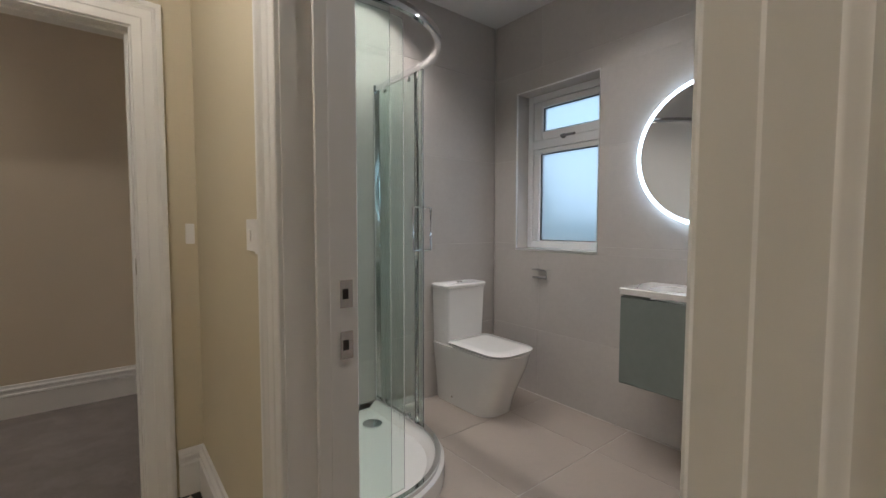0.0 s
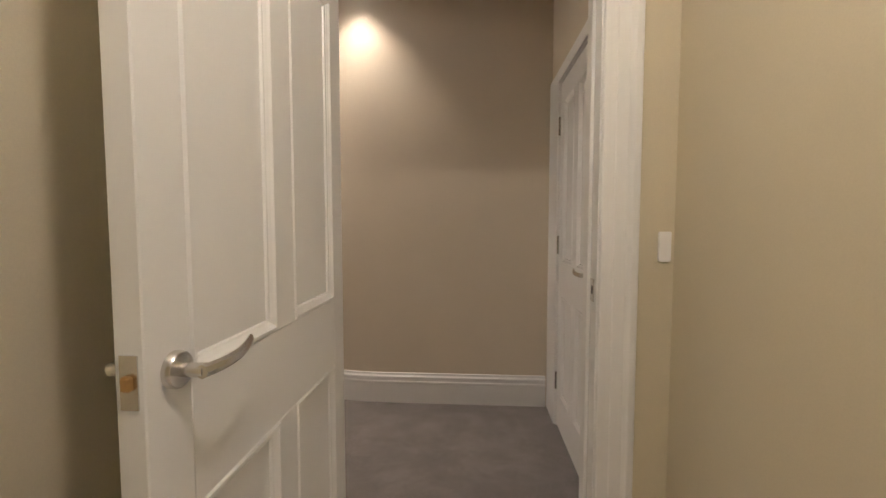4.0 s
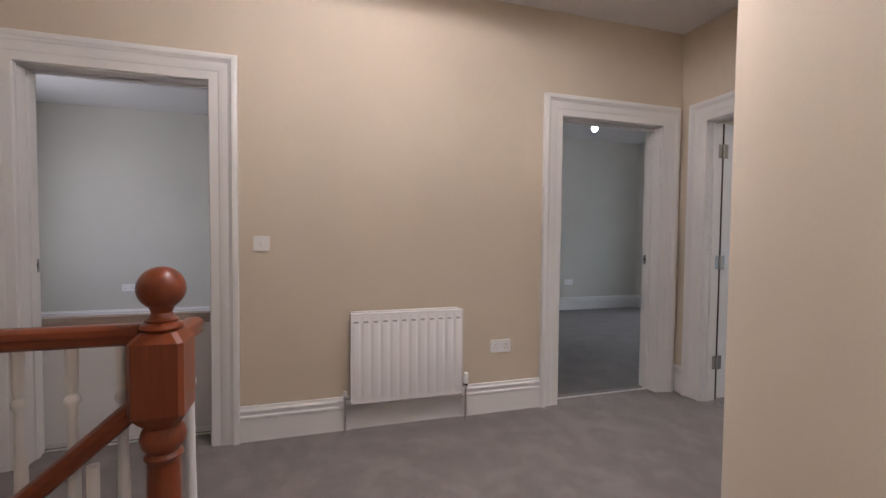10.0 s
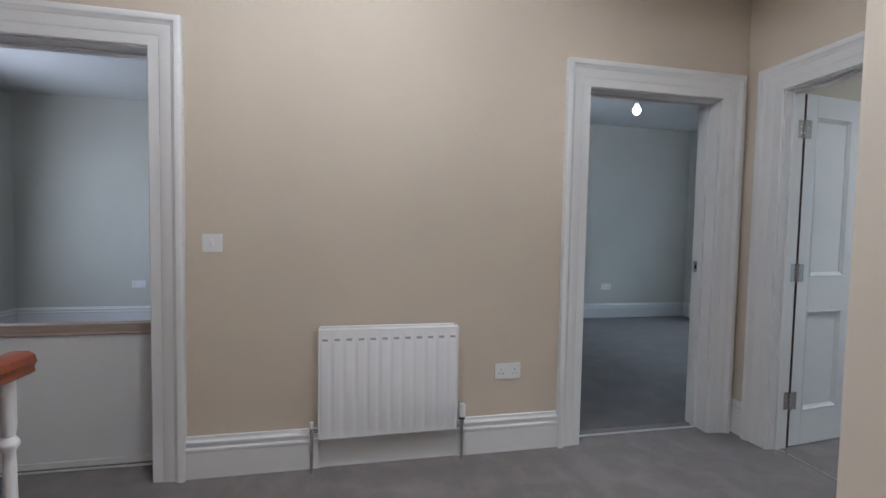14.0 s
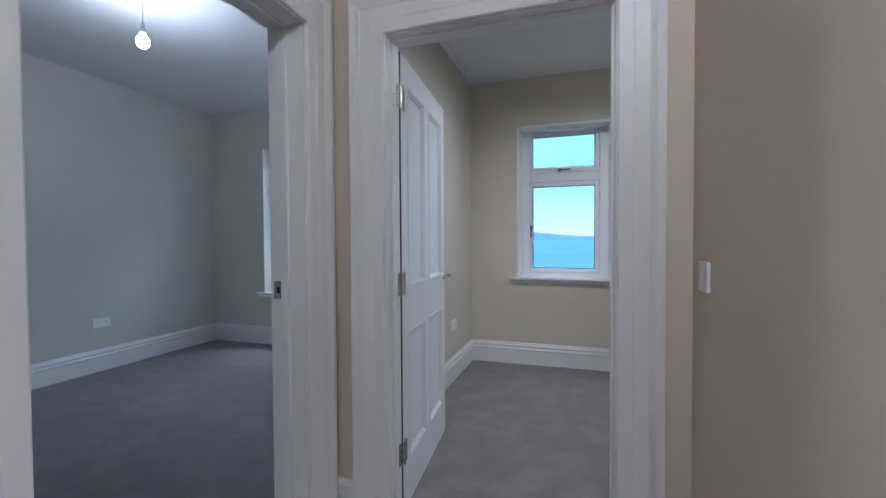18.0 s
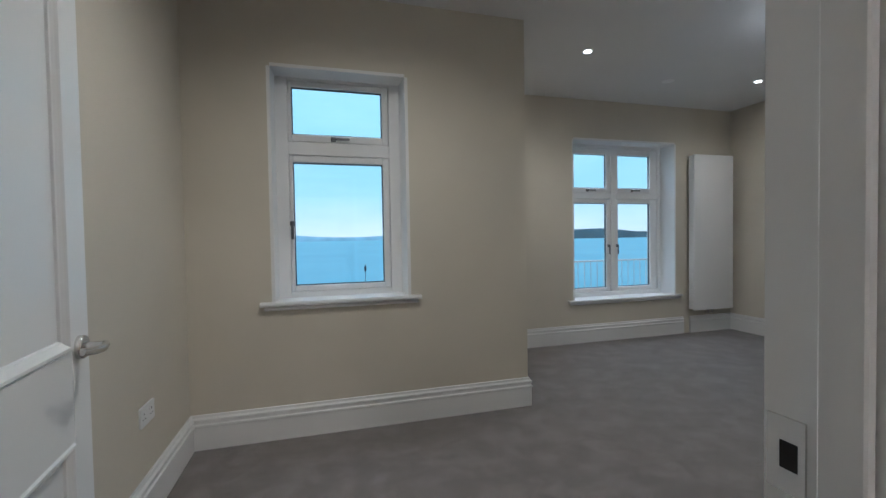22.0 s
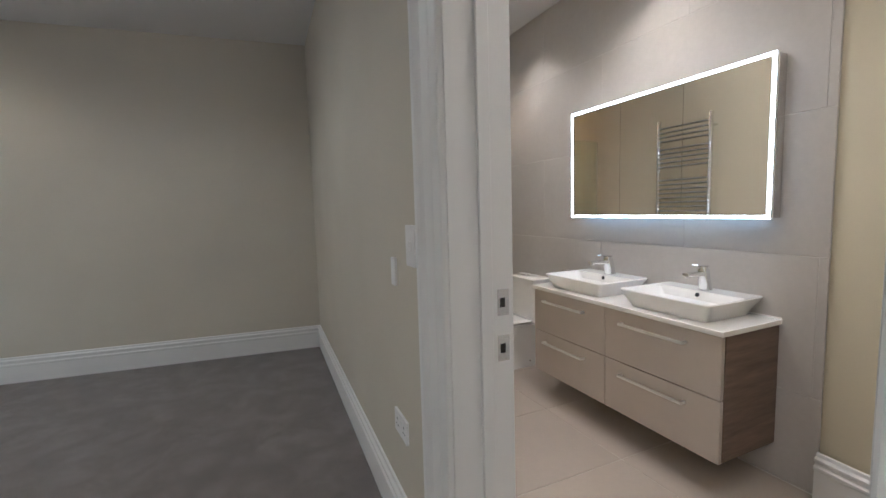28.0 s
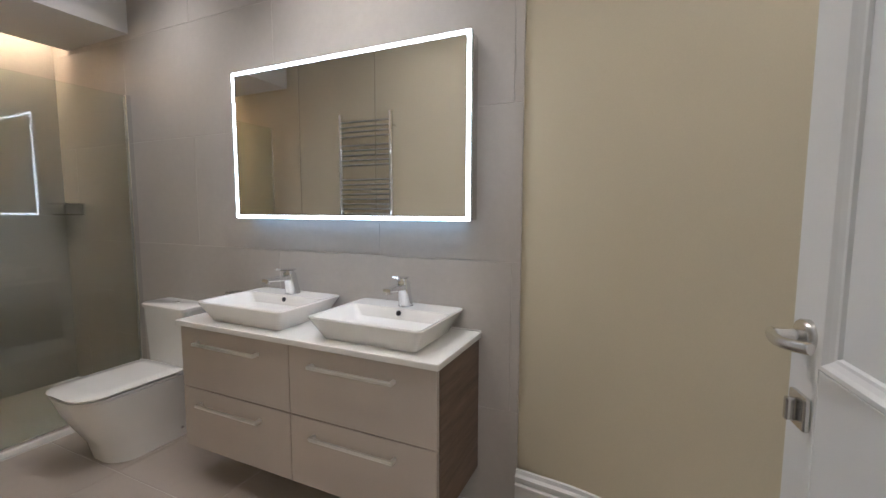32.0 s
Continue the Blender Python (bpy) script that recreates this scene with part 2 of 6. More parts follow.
STEEL = plain("brushed_steel", (0.66, 0.645, 0.62), 0.25, 1.0, 60, 0.03)
COPPER = plain("grey_painted_pipe", (0.42, 0.40, 0.38), 0.35, 0.8, 60, 0.06)
DARK = plain("dark_recess", (0.02, 0.018, 0.016), 0.7)
BLACK = plain("black_seal", (0.03, 0.03, 0.035), 0.6)
TILE = tile_material("warm_grey_porcelain_tile", (0.51, 0.475, 0.44))
FLOOR_TILE = tile_material("greige_floor_tile", (0.46, 0.395, 0.335), 0.42)
WALL_GROUT = paint("tinted_wall_grout", (0.60, 0.57, 0.53), 0.85, 0.04)
GROUT = paint("pale_grout", (0.68, 0.65, 0.61), 0.85, 0.04)
GLASS = glass_material("window_glass", (1.0, 1.0, 1.0))
SHOWER_GLASS = glass_material("shower_glass", (0.88, 0.955, 0.925))
FROSTED = glass_material("frosted_glass", (0.98, 0.97, 1.0), 0.55)
MIRROR = plain("silvered_mirror", (0.86, 0.86, 0.85), 0.015, 1.0, 2, 0.005)
LED = glow_material("white_led_strip", (0.93, 0.97, 1.0), 11.0)
LED_COOL = glow_material("cool_led_halo", (0.74, 0.88, 1.0), 9.0)
LED_UNDER = glow_material("cool_underlight", (0.55, 0.78, 1.0), 1.6)
LED_WARM = glow_material("warm_cove_led", (1.0, 0.72, 0.42), 30.0)
BULB = glow_material("lit_bulb", (1.0, 0.97, 0.92), 30.0)
LAMP_FACE = glow_material("lit_downlight_lens", (1.0, 0.95, 0.86), 22.0)
SHEET = paint("cream_floor_board", (0.66, 0.60, 0.52), 0.7, 0.05)
SATIN = plain("satin_chrome", (0.86, 0.85, 0.83), 0.34, 1.0, 120, 0.03)
SLOT_GREY = plain("slot_shadow_grey", (0.42, 0.42, 0.42), 0.6)
GREY_PRINT = plain("grey_print", (0.35, 0.34, 0.33), 0.6)
GAP_SHADE = plain("hinge_gap_shade", (0.035, 0.026, 0.020), 0.8)
RAW_TIMBER = wood_material("bare_brown_timber", (0.36, 0.285, 0.235), (0.46, 0.37, 0.31), 0.6, 4.0, 1, 0.0)
BRASS = plain("aged_brass", (0.45, 0.28, 0.12), 0.4, 1.0)


# ---- mesh helpers ----
def part(name, bm, mat, parent=None, label="", smooth=False):
    me = bpy.data.meshes.new(name)
    bmesh.ops.recalc_face_normals(bm, faces=bm.faces)
    bm.to_mesh(me)
    bm.free()
    for m in mat if isinstance(mat, (list, tuple)) else [mat]:
        me.materials.append(m)
    if smooth:
        for p in me.polygons:
            p.use_smooth = True
        me.set_sharp_from_angle(angle=radians(38))
    ob = new(name, me)
    if parent:
        ob.parent = parent
    if label:
        ob["label"] = label
    return ob


def thing(name, m, label, category, group="", kind=""):
    e = new(name)
    e.matrix_world = m
    e.empty_display_size = 0.05
    return tagged(e, label, category, group, kind)


def box(bm, lo, hi, bevel=0.0, seg=1):
    r = bmesh.ops.create_cube(bm, size=1.0)
    for v in r["verts"]:
        v.co = Vector([lo[i] + (v.co[i] + 0.5) * (hi[i] - lo[i]) for i in range(3)])
    if bevel:
        es = list({e for v in r["verts"] for e in v.link_edges})
        bmesh.ops.bevel(bm, geom=es, offset=bevel, segments=seg, affect="EDGES", profile=0.5)
    return bm


def bx(lo, hi, bevel=0.0, seg=1):
    return box(bmesh.new(), lo, hi, bevel, seg)


def prism(bm, pts, h0, h1, axis=2):
    """A polygon in the plane across axis, drawn out from h0 to h1 along it."""
    def put(p, h):
        return {0: (h, p[0], p[1]), 1: (p[0], h, p[1]), 2: (p[0], p[1], h)}[axis]
    a = [bm.verts.new(put(p, h0)) for p in pts]
    b = [bm.verts.new(put(p, h1)) for p in pts]
    bm.faces.new(a)
    bm.faces.new(b)
    for i in range(len(pts)):
        j = (i + 1) % len(pts)
        bm.faces.new((a[i], a[j], b[j], b[i]))
    return bm


def lathe(bm, prof, seg=20, m=None):
    """prof: (radius, height) from bottom to top, turned about z."""
    rings = []
    for r, z in prof:
        if r < 1e-5:
            rings.append([bm.verts.new((0, 0, z))])
        else:
            rings.append([bm.verts.new((r * math.cos(2 * math.pi * k / seg), r * math.sin(2 * math.pi * k / seg), z)) for k in range(seg)])
    for a, b in zip(rings, rings[1:]):
        for k in range(seg):
            j = (k + 1) % seg
            if len(a) == 1 and len(b) > 1:
                bm.faces.new((a[0], b[k], b[j]))
            elif len(b) == 1 and len(a) > 1:
                bm.faces.new((a[k], a[j], b[0]))
            elif len(a) > 1:
                bm.faces.new((a[k], a[j], b[j], b[k]))
    for end in (rings[0], rings[-1]):
        if len(end) > 1:
            bm.faces.new(end)
    if m is not None:
        bmesh.ops.transform(bm, matrix=m, verts=[v for r in rings for v in r])
    return bm


def rod(bm, a, b, r, seg=10, r2=None):
    a, b = Vector(a), Vector(b)
    m = Matrix.Translation(a) @ (b - a).to_track_quat("Z", "Y").to_matrix().to_4x4()
    return lathe(bm, [(r, 0), (r if r2 is None else r2, (b - a).length)], seg, m)


def tube(bm, pts, r, seg=10):
    """A round bar along points in space."""
    pts = [Vector(p) for p in pts]
    rings = []
    for i, p in enumerate(pts):
        d = (pts[min(i + 1, len(pts) - 1)] - pts[max(i - 1, 0)]).normalized()
        q = d.to_track_quat("Z", "Y")
        rings.append([bm.verts.new(p + q @ Vector((r * math.cos(2 * math.pi * k / seg), r * math.sin(2 * math.pi * k / seg), 0))) for k in range(seg)])
    for a, b in zip(rings, rings[1:]):
        for k in range(seg):
            bm.faces.new((a[k], a[(k + 1) % seg], b[(k + 1) % seg], b[k]))
    bm.faces.new(rings[0])
    bm.faces.new(rings[-1])
    return bm


def sweep(bm, path, prof, closed=False):
    """prof (u, v): u to the left of the path in its plane, v along z. The path is in x and y, with mitred corners."""
    P = [Vector((p[0], p[1])) for p in path]
    n = len(P)
    rings = []
    for i in range(n):
        a = (P[i] - P[i - 1]).normalized() if (i or closed) else (P[1] - P[0]).normalized()
        b = (P[(i + 1) % n] - P[i]).normalized() if (i < n - 1 or closed) else a
        na, nb = Vector((-a.y, a.x)), Vector((-b.y, b.x))
        mid = (na + nb).normalized()
        k = 1 / max(0.25, mid.dot(na))
        rings.append([bm.verts.new((P[i].x + mid.x * u * k, P[i].y + mid.y * u * k, v)) for u, v in prof])
    m = len(prof)
    for i in range(n if closed else n - 1):
        a, b = rings[i], rings[(i + 1) % n]
        for k in range(m):
            bm.faces.new((a[k], a[(k + 1) % m], b[(k + 1) % m], b[k]))
    if not closed:
        bm.faces.new(rings[0])
        bm.faces.new(rings[-1])
    return bm


def arc(cx, cy, r, a0, a1, n=24):
    return [(cx + r * math.cos(radians(a0 + (a1 - a0) * k / n)), cy + r * math.sin(radians(a0 + (a1 - a0) * k / n))) for k in range(n + 1)]


def rounded(x0, y0, x1, y1, r, n=4):
    pts = []
    for cx, cy, a in ((x1 - r, y0 + r, -90), (x1 - r, y1 - r, 0), (x0 + r, y1 - r, 90), (x0 + r, y0 + r, 180)):
        pts += arc(cx, cy, r, a, a + 90, n)
    return pts


def wall(name, p0, p1, thick, mats, openings=(), z0=0.0, z1=CEIL, label=""):
    """A wall whose seen face lies on p0-p1, with its body to the left of that way. openings: (from, to, bottom, top) along it."""
    p0, p1 = Vector(p0), Vector(p1)
    length = (p1 - p0).length
    d = (p1 - p0) / length
    nl = Vector((-d.y, d.x))
    S = sorted({0.0, length, *[v for o in openings for v in o[:2]]})
    Z = sorted({z0, z1, *[v for o in openings for v in o[2:]]})
    bm = bmesh.new()
    cache = {}

    def vert(s, z, k):
        key = (round(s, 4), round(z, 4), k)
        if key not in cache:
            q = p0 + d * s + nl * (thick * k)
            cache[key] = bm.verts.new((q.x, q.y, z))
        return cache[key]

    def solid(i, j):
        if not (0 <= i < len(S) - 1 and 0 <= j < len(Z) - 1):
            return False
        s, z = (S[i] + S[i + 1]) / 2, (Z[j] + Z[j + 1]) / 2
        return not any(a < s < b and c < z < e for a, b, c, e in openings)

    for i in range(len(S) - 1):
        for j in range(len(Z) - 1):
            if not solid(i, j):
                continue
            a, b, c, e = S[i], S[i + 1], Z[j], Z[j + 1]
            bm.faces.new((vert(a, c, 0), vert(b, c, 0), vert(b, e, 0), vert(a, e, 0))).material_index = 0
            bm.faces.new((vert(a, c, 1), vert(a, e, 1), vert(b, e, 1), vert(b, c, 1))).material_index = 1
            for di, dj, u, w in ((-1, 0, (a, c), (a, e)), (1, 0, (b, c), (b, e)), (0, -1, (a, c), (b, c)), (0, 1, (a, e), (b, e))):
                if not solid(i + di, j + dj):
                    bm.faces.new((vert(*u, 0), vert(*w, 0), vert(*w, 1), vert(*u, 1))).material_index = 0
    ob = part(name, bm, mats)
    return tagged(ob, label, "wall", "", "structure")


def slab(name, pts, z0, z1, mat, label, category):
    return tagged(part(name, prism(bmesh.new(), pts, z0, z1), mat), label, category, "", "structure")


SKIRT = [(0, 0.0), (0.020, 0.0), (0.020, 0.132), (0.025, 0.137), (0.025, 0.148), (0.017, 0.154), (0.017, 0.166),
         (0.023, 0.171), (0.023, 0.181), (0.012, 0.189), (0.009, 0.203), (0, 0.205)]
ARCH = [(0, 0), (0, 0.013), (0.005, 0.017), (0.048, 0.017), (0.053, 0.021), (0.098, 0.022), (0.104, 0.028), (0.110, 0.030),
        (0.117, 0.037), (0.136, 0.038), (0.145, 0.032), (0.145, 0)]
ARCH_SLIM = [(u * 0.72, v * 0.75) for u, v in ARCH]  # the lobby's narrower pattern


def skirting(path, label="white moulded skirting board along the wall"):
    """The room lies to the left of the path."""
    ob = part("baseboard", sweep(bmesh.new(), path, SKIRT), TRIM)
    return tagged(ob, label, "skirting board", "", "structure")


def loft(bm, loops):
    rings = [[bm.verts.new((x, y, z)) for x, y in pts] for pts, z in loops]
    n = len(rings[0])
    for a, b in zip(rings, rings[1:]):
        for k in range(n):
            bm.faces.new((a[k], a[(k + 1) % n], b[(k + 1) % n], b[k]))
    bm.faces.new(rings[0])
    bm.faces.new(rings[-1])
    return bm


# ---- the large structure ----
T = 0.03  # thickness of the door linings
DOOR_H = 2.03


def hole(a, b, h=DOOR_H):
    return (a - T, b + T, 0.0, h + T)


wall("wall_landing_west", (0, 0.14), (0, 4.82), 0.15, [CREAM, SAGE_GREY], [hole(0.445, 1.29), hole(3.515, 4.365)], label="cream painted landing wall with two doorways")
wall("wall_landing_north", (-0.15, 4.70), (1.345, 4.70), 0.12, [CREAM, MAGNOLIA], [hole(0.40, 1.255)], label="cream painted wall with the bedroom doorway")
wall("wall_landing_south", (1.15, 0.30), (0.0, 0.30), 0.14, [CREAM, CREAM], [hole(0.27, 0.97)], label="cream painted wall round a closed door")
wall("wall_corridor_end", (3.70, 2.80), (3.70, 1.42), 0.12, [CREAM, CREAM], [hole(0.265, 1.01)], label="cream painted wall at the corridor's end")
wall("wall_lobby_north", (2.49, 1.27), (3.95, 1.27), 0.15, [LOBBY, CREAM], [hole(0.25, 1.07, 1.97)], label="buttermilk painted wall with the landing doorway")
wall("wall_lobby_east", (3.78, 1.27), (3.78, -2.0), 0.17, [LOBBY, GROUT], [hole(1.15, 2.005)], label="buttermilk painted wall with the bathroom doorway")
wall("wall_lobby_west", (2.49, -2.0), (2.49, 1.42), 0.12, [LOBBY, CREAM], [], -2.6, label="buttermilk painted wall behind the open door")
wall("wall_thermostat_stub", (2.49, 1.42), (2.49, 1.765), 0.12, [CREAM, CREAM], [], -2.6, label="short cream painted wall at the head of the stairs")
wall("wall_lobby_south", (3.95, -2.0), (2.37, -2.0), 0.1, [LOBBY, LOBBY])
wall("wall_bathroom_north", (3.95, 1.46), (5.98, 1.46), 0.12, [GROUT, CREAM], [], 0, 2.66)
wall("wall_bathroom_east", (5.82, 1.46), (5.82, -1.4), 0.26, [GROUT, CREAM], [(0.23, 0.88, 1.02, 2.125)], 0, 2.66)
wall("wall_bathroom_south", (6.08, -1.4), (3.95, -1.4), 0.12, [TILE, CREAM], [], 0, 2.66)
wall("wall_bedroom_west", (-0.07, 4.82), (-0.07, 7.28), 0.08, [MAGNOLIA, SAGE_GREY], label="magnolia painted bedroom wall")
wall("wall_facade_small_window", (-0.2, 7.28), (1.8, 7.28), 0.34, [MAGNOLIA, CREAM], [(0.61, 1.435, 0.84, 2.275)], label="magnolia painted wall round the small window")
wall("wall_facade_step", (2.1, 7.28), (2.1, 8.72), 0.30, [MAGNOLIA, CREAM], label="magnolia painted return wall")
wall("wall_facade_large_window", (1.8, 8.71), (5.68, 8.71), 0.34, [MAGNOLIA, CREAM], [(1.62, 3.01, 0.48, 2.30)], label="magnolia painted wall round the double window")
wall("wall_bedroom_east", (5.68, 9.05), (5.68, 4.9), 0.15, [MAGNOLIA, CREAM], label="magnolia painted bedroom wall with a socket")
SOUTH0, SOUTH1 = Vector((5.76, 5.227)), Vector((1.36, 4.849))
wall("wall_bedroom_south", SOUTH0, SOUTH1, 0.17, [MAGNOLIA, LOBBY], [hole(3.205, 4.012)], label="magnolia painted wall with the ensuite doorway")
wall("wall_side_room_west", (-3.3, 2.5), (-3.3, 7.2), 0.15, [SAGE_GREY, CREAM])
wall("wall_far_room_west", (-3.7, -1.6), (-3.7, 2.62), 0.15, [SAGE_GREY, CREAM])
wall("wall_side_room_north", (-3.45, 7.2), (-0.2, 7.2), 0.3, [SAGE_GREY, CREAM], [(0.9, 1.95, 0.6, 2.28)])
wall("wall_side_room_divider", (-3.7, 2.5), (-0.15, 2.5), 0.12, [SAGE_GREY, SAGE_GREY])
wall("wall_side_room_south", (-0.15, -1.6), (-3.85, -1.6), 0.2, [SAGE_GREY, CREAM], [(1.0, 2.2, 0.9, 2.2)])
wall("wall_side_room_east", (-0.15, -1.6), (-0.15, 0.16), 0.12, [CREAM, SAGE_GREY])

wall("wall_shower_side", (5.70, 5.07), (6.05, 5.08), 0.12, [LOBBY, CREAM], label="painted wall beside the shower")

# the curved wall between landing and ensuite
CX, CY, CR = 2.56, 4.02, 1.22
TILE_Y = 3.305
EX, EY, ER = 2.53, 4.10, 0.80
ENS = pose(2.83, 3.70, 0, 0, 0, 6.3) @ pose(-2.83, -3.70, 0)  # the vanity wall stands askew to the landing


def ens(x, y):
    v = ENS @ Vector((x, y, 0))
    return (v.x, v.y)



outer = [(1.34, 4.80)] + arc(CX, CY, CR, 180, 270, 40) + [(3.82, 2.80), (6.02, 2.80)]
inner = [ens(6.10, TILE_Y - 0.012), ens(2.62, TILE_Y - 0.012)] + arc(EX, EY, ER, 270, 180, 30) + [(1.73, 4.80)]
cw = bmesh.new()
prism(cw, outer + inner, 0.0, CEIL)
cw.faces.ensure_lookup_table()
for f in cw.faces:
    c = f.calc_center_median()
    inside = (c.x - 1.56) > 0 and c.y > 3.0 and not ((c.x - CX) ** 2 + (c.y - CY) ** 2 > 1.1 ** 2 and c.y < CY and c.x < CX)
    f.material_index = 1 if inside else 0
tagged(part("wall_curved", cw, [CREAM, LOBBY], smooth=True), "cream painted wall that curves round the landing", "wall", "", "structure")
st = bmesh.new()
prism(st, [(1.15, 0.16), (1.15, 0.50), (2.37, 0.50), (2.37, 0.38), (1.27, 0.38), (1.27, 0.16)], -2.6, CEIL)
tagged(part("wall_stair_south", st, CREAM), "cream painted wall above the stairs", "wall", "", "structure")

# floors
slab("floor_landing", [(-0.15, 0.2), (1.30, 0.2), (1.30, 1.62), (2.40, 1.62), (2.40, 1.36), (3.84, 1.36), (3.84, 2.9), (2.7, 2.9), (2.5, 3.0),
                       (1.95, 3.2), (1.6, 3.6), (1.5, 4.2), (1.5, 4.76), (-0.15, 4.76)], -0.05, 0.0, CARPET, "grey cut-pile carpet with brush marks", "carpet")
slab("floor_bedroom", [(-0.2, 4.764), (1.5, 4.764), (1.5, 4.86), (5.8, 5.14), (5.8, 8.9), (2.0, 8.9), (2.0, 7.4), (-0.2, 7.4)], -0.05, 0.0, CARPET, "grey cut-pile carpet with brush marks", "carpet")
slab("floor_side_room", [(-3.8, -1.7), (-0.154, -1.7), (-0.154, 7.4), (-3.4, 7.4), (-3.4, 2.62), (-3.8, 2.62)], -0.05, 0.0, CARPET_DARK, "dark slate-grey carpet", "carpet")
slab("floor_lobby", [(2.40, -2.1), (3.86, -2.1), (3.86, 1.356), (2.40, 1.356)], -0.05, -0.004, SHEET, "bare cream floor board", "floor")
slab("floor_bathroom_bed", [(3.864, -1.5), (5.9, -1.5), (5.9, 1.5), (3.864, 1.5)], -0.05, -0.0035, GROUT, "pale tile bed", "floor")
slab("floor_ensuite_bed", [(1.70, 4.882), (1.70, 3.9), (1.9, 3.4), (2.5, 3.2), (6.0, 3.2), (6.0, 5.148), (5.78, 5.148)], -0.05, -0.0035, GROUT, "pale tile bed", "floor")
# ceilings
for nm, pts, z in (("ceiling_landing", [(0, 0.16), (3.84, 0.16), (3.84, 4.76), (0, 4.76)], CEIL), ("ceiling_lobby", [(2.37, -2.1), (3.95, -2.1), (3.95, 1.40), (2.37, 1.40)], CEIL - 0.004),
                   ("ceiling_bathroom", [(3.86, -1.5), (6.1, -1.5), (6.1, 1.6), (3.86, 1.6)], 2.66), ("ceiling_bedroom", [(-0.15, 4.764), (6.0, 4.764), (6.0, 9.1), (1.78, 9.1), (1.78, 7.64), (-0.15, 7.64)], CEIL),
                   ("ceiling_side_room", [(-3.9, -1.8), (-0.004, -1.8), (-0.004, 7.6), (-3.9, 7.6)], CEIL - 0.003), ("ceiling_ensuite", [(1.5, 3.0), (6.12, 3.0), (6.12, 5.22), (5.7, 5.14), (1.5, 4.80)], 2.73)):
    slab(nm, pts, z, z + 0.14, CEILING_WHITE, "smooth white ceiling", "ceiling")

# skirting boards; the room lies to the left of each path
skirting([(0, 0.44), (0, 0.30)])
skirting([(0, 3.51), (0, 2.92)])
skirting([(0, 2.20), (0, 1.575)])
tagged(part("baseboard", bx((0, 2.20, 0), (0.012, 2.92, 0.15)), TRIM), "low plain board behind the radiator", "skirting board", "", "structure")
skirting([(0.105, 4.70), (0, 4.70), (0, 4.655)])
skirting([(3.68, 2.80)] + arc(CX, CY, CR, 270, 180, 40) + [(1.34, 4.70), (1.255, 4.70)])
skirting([(3.78, 0.236), (3.78, 1.27), (3.682, 1.27)])
skirting([(2.49, 1.27), (2.49, -2.0), (3.78, -2.0), (3.78, -0.90)])
skirting([(2.79, 4.971), (5.68, 5.22), (5.68, 8.71), (5.03, 8.71)])
skirting([(4.93, 8.71), (2.1, 8.71), (2.1, 7.28), (-0.07, 7.28), (-0.07, 4.82), (0.10, 4.82)])
skirting([(-0.15, 7.2), (-3.3, 7.2), (-3.3, 2.62), (-0.15, 2.62), (-0.15, 3.5)])
skirting([(-0.15, 2.5), (-3.7, 2.5), (-3.7, -1.6), (-0.15, -1.6)])
skirting([(1.73, 4.70)] + arc(EX, EY, ER, 180, 270, 30) + [(2.705, 3.303)])
skirting([(2.49, 1.765), (2.49, 1.42), (2.60, 1.42)])


# ---- doors ----
def place(d, normal, origin):
    """Local x along d, y up, z along the normal."""
    return Matrix(((d[0], 0, normal[0], origin[0]), (d[1], 0, normal[1], origin[1]), (0, 1, 0, origin[2]), (0, 0, 0, 1)))


def lever(parent, x, z, side, sign, y0):
    """A lever on a round rose. side: -1 on the near face, 1 on the far one. sign: which way it points."""
    r = bmesh.new()
    lathe(r, [(0.026, 0), (0.026, 0.009), (0.024, 0.012), (0.010, 0.013), (0.010, 0.045)], 20, Matrix.Translation((x, y0, z)) @ Matrix.Rotation(radians(90 if side < 0 else -90), 4, "X"))
    rose = part("handle_rose", r, STEEL, parent, "brushed steel lever handle", True)
    b = bmesh.new()
    y = y0 + side * 0.045
    prev = None
    for k in range(9):
        q = k / 8
        px, h, t = x + sign * (0.125 * q - 0.008), 0.010 - 0.002 * q, 0.009 - 0.004 * q
        yy = y + side * 0.012 * math.sin(q * 3.0)
        zz = z + 0.012 * q * q
        ring = [b.verts.new((px, yy + t * math.cos(a), zz + h * math.sin(a))) for a in [j * math.pi / 4 for j in range(8)]]
        if prev:
            for j in range(8):
                b.faces.new((prev[j], prev[(j + 1) % 8], ring[(j + 1) % 8], ring[j]))
        else:
            b.faces.new(ring)
        prev = ring
    b.faces.new(prev)
    part("lever", b, STEEL, parent, "", True)
    return rose


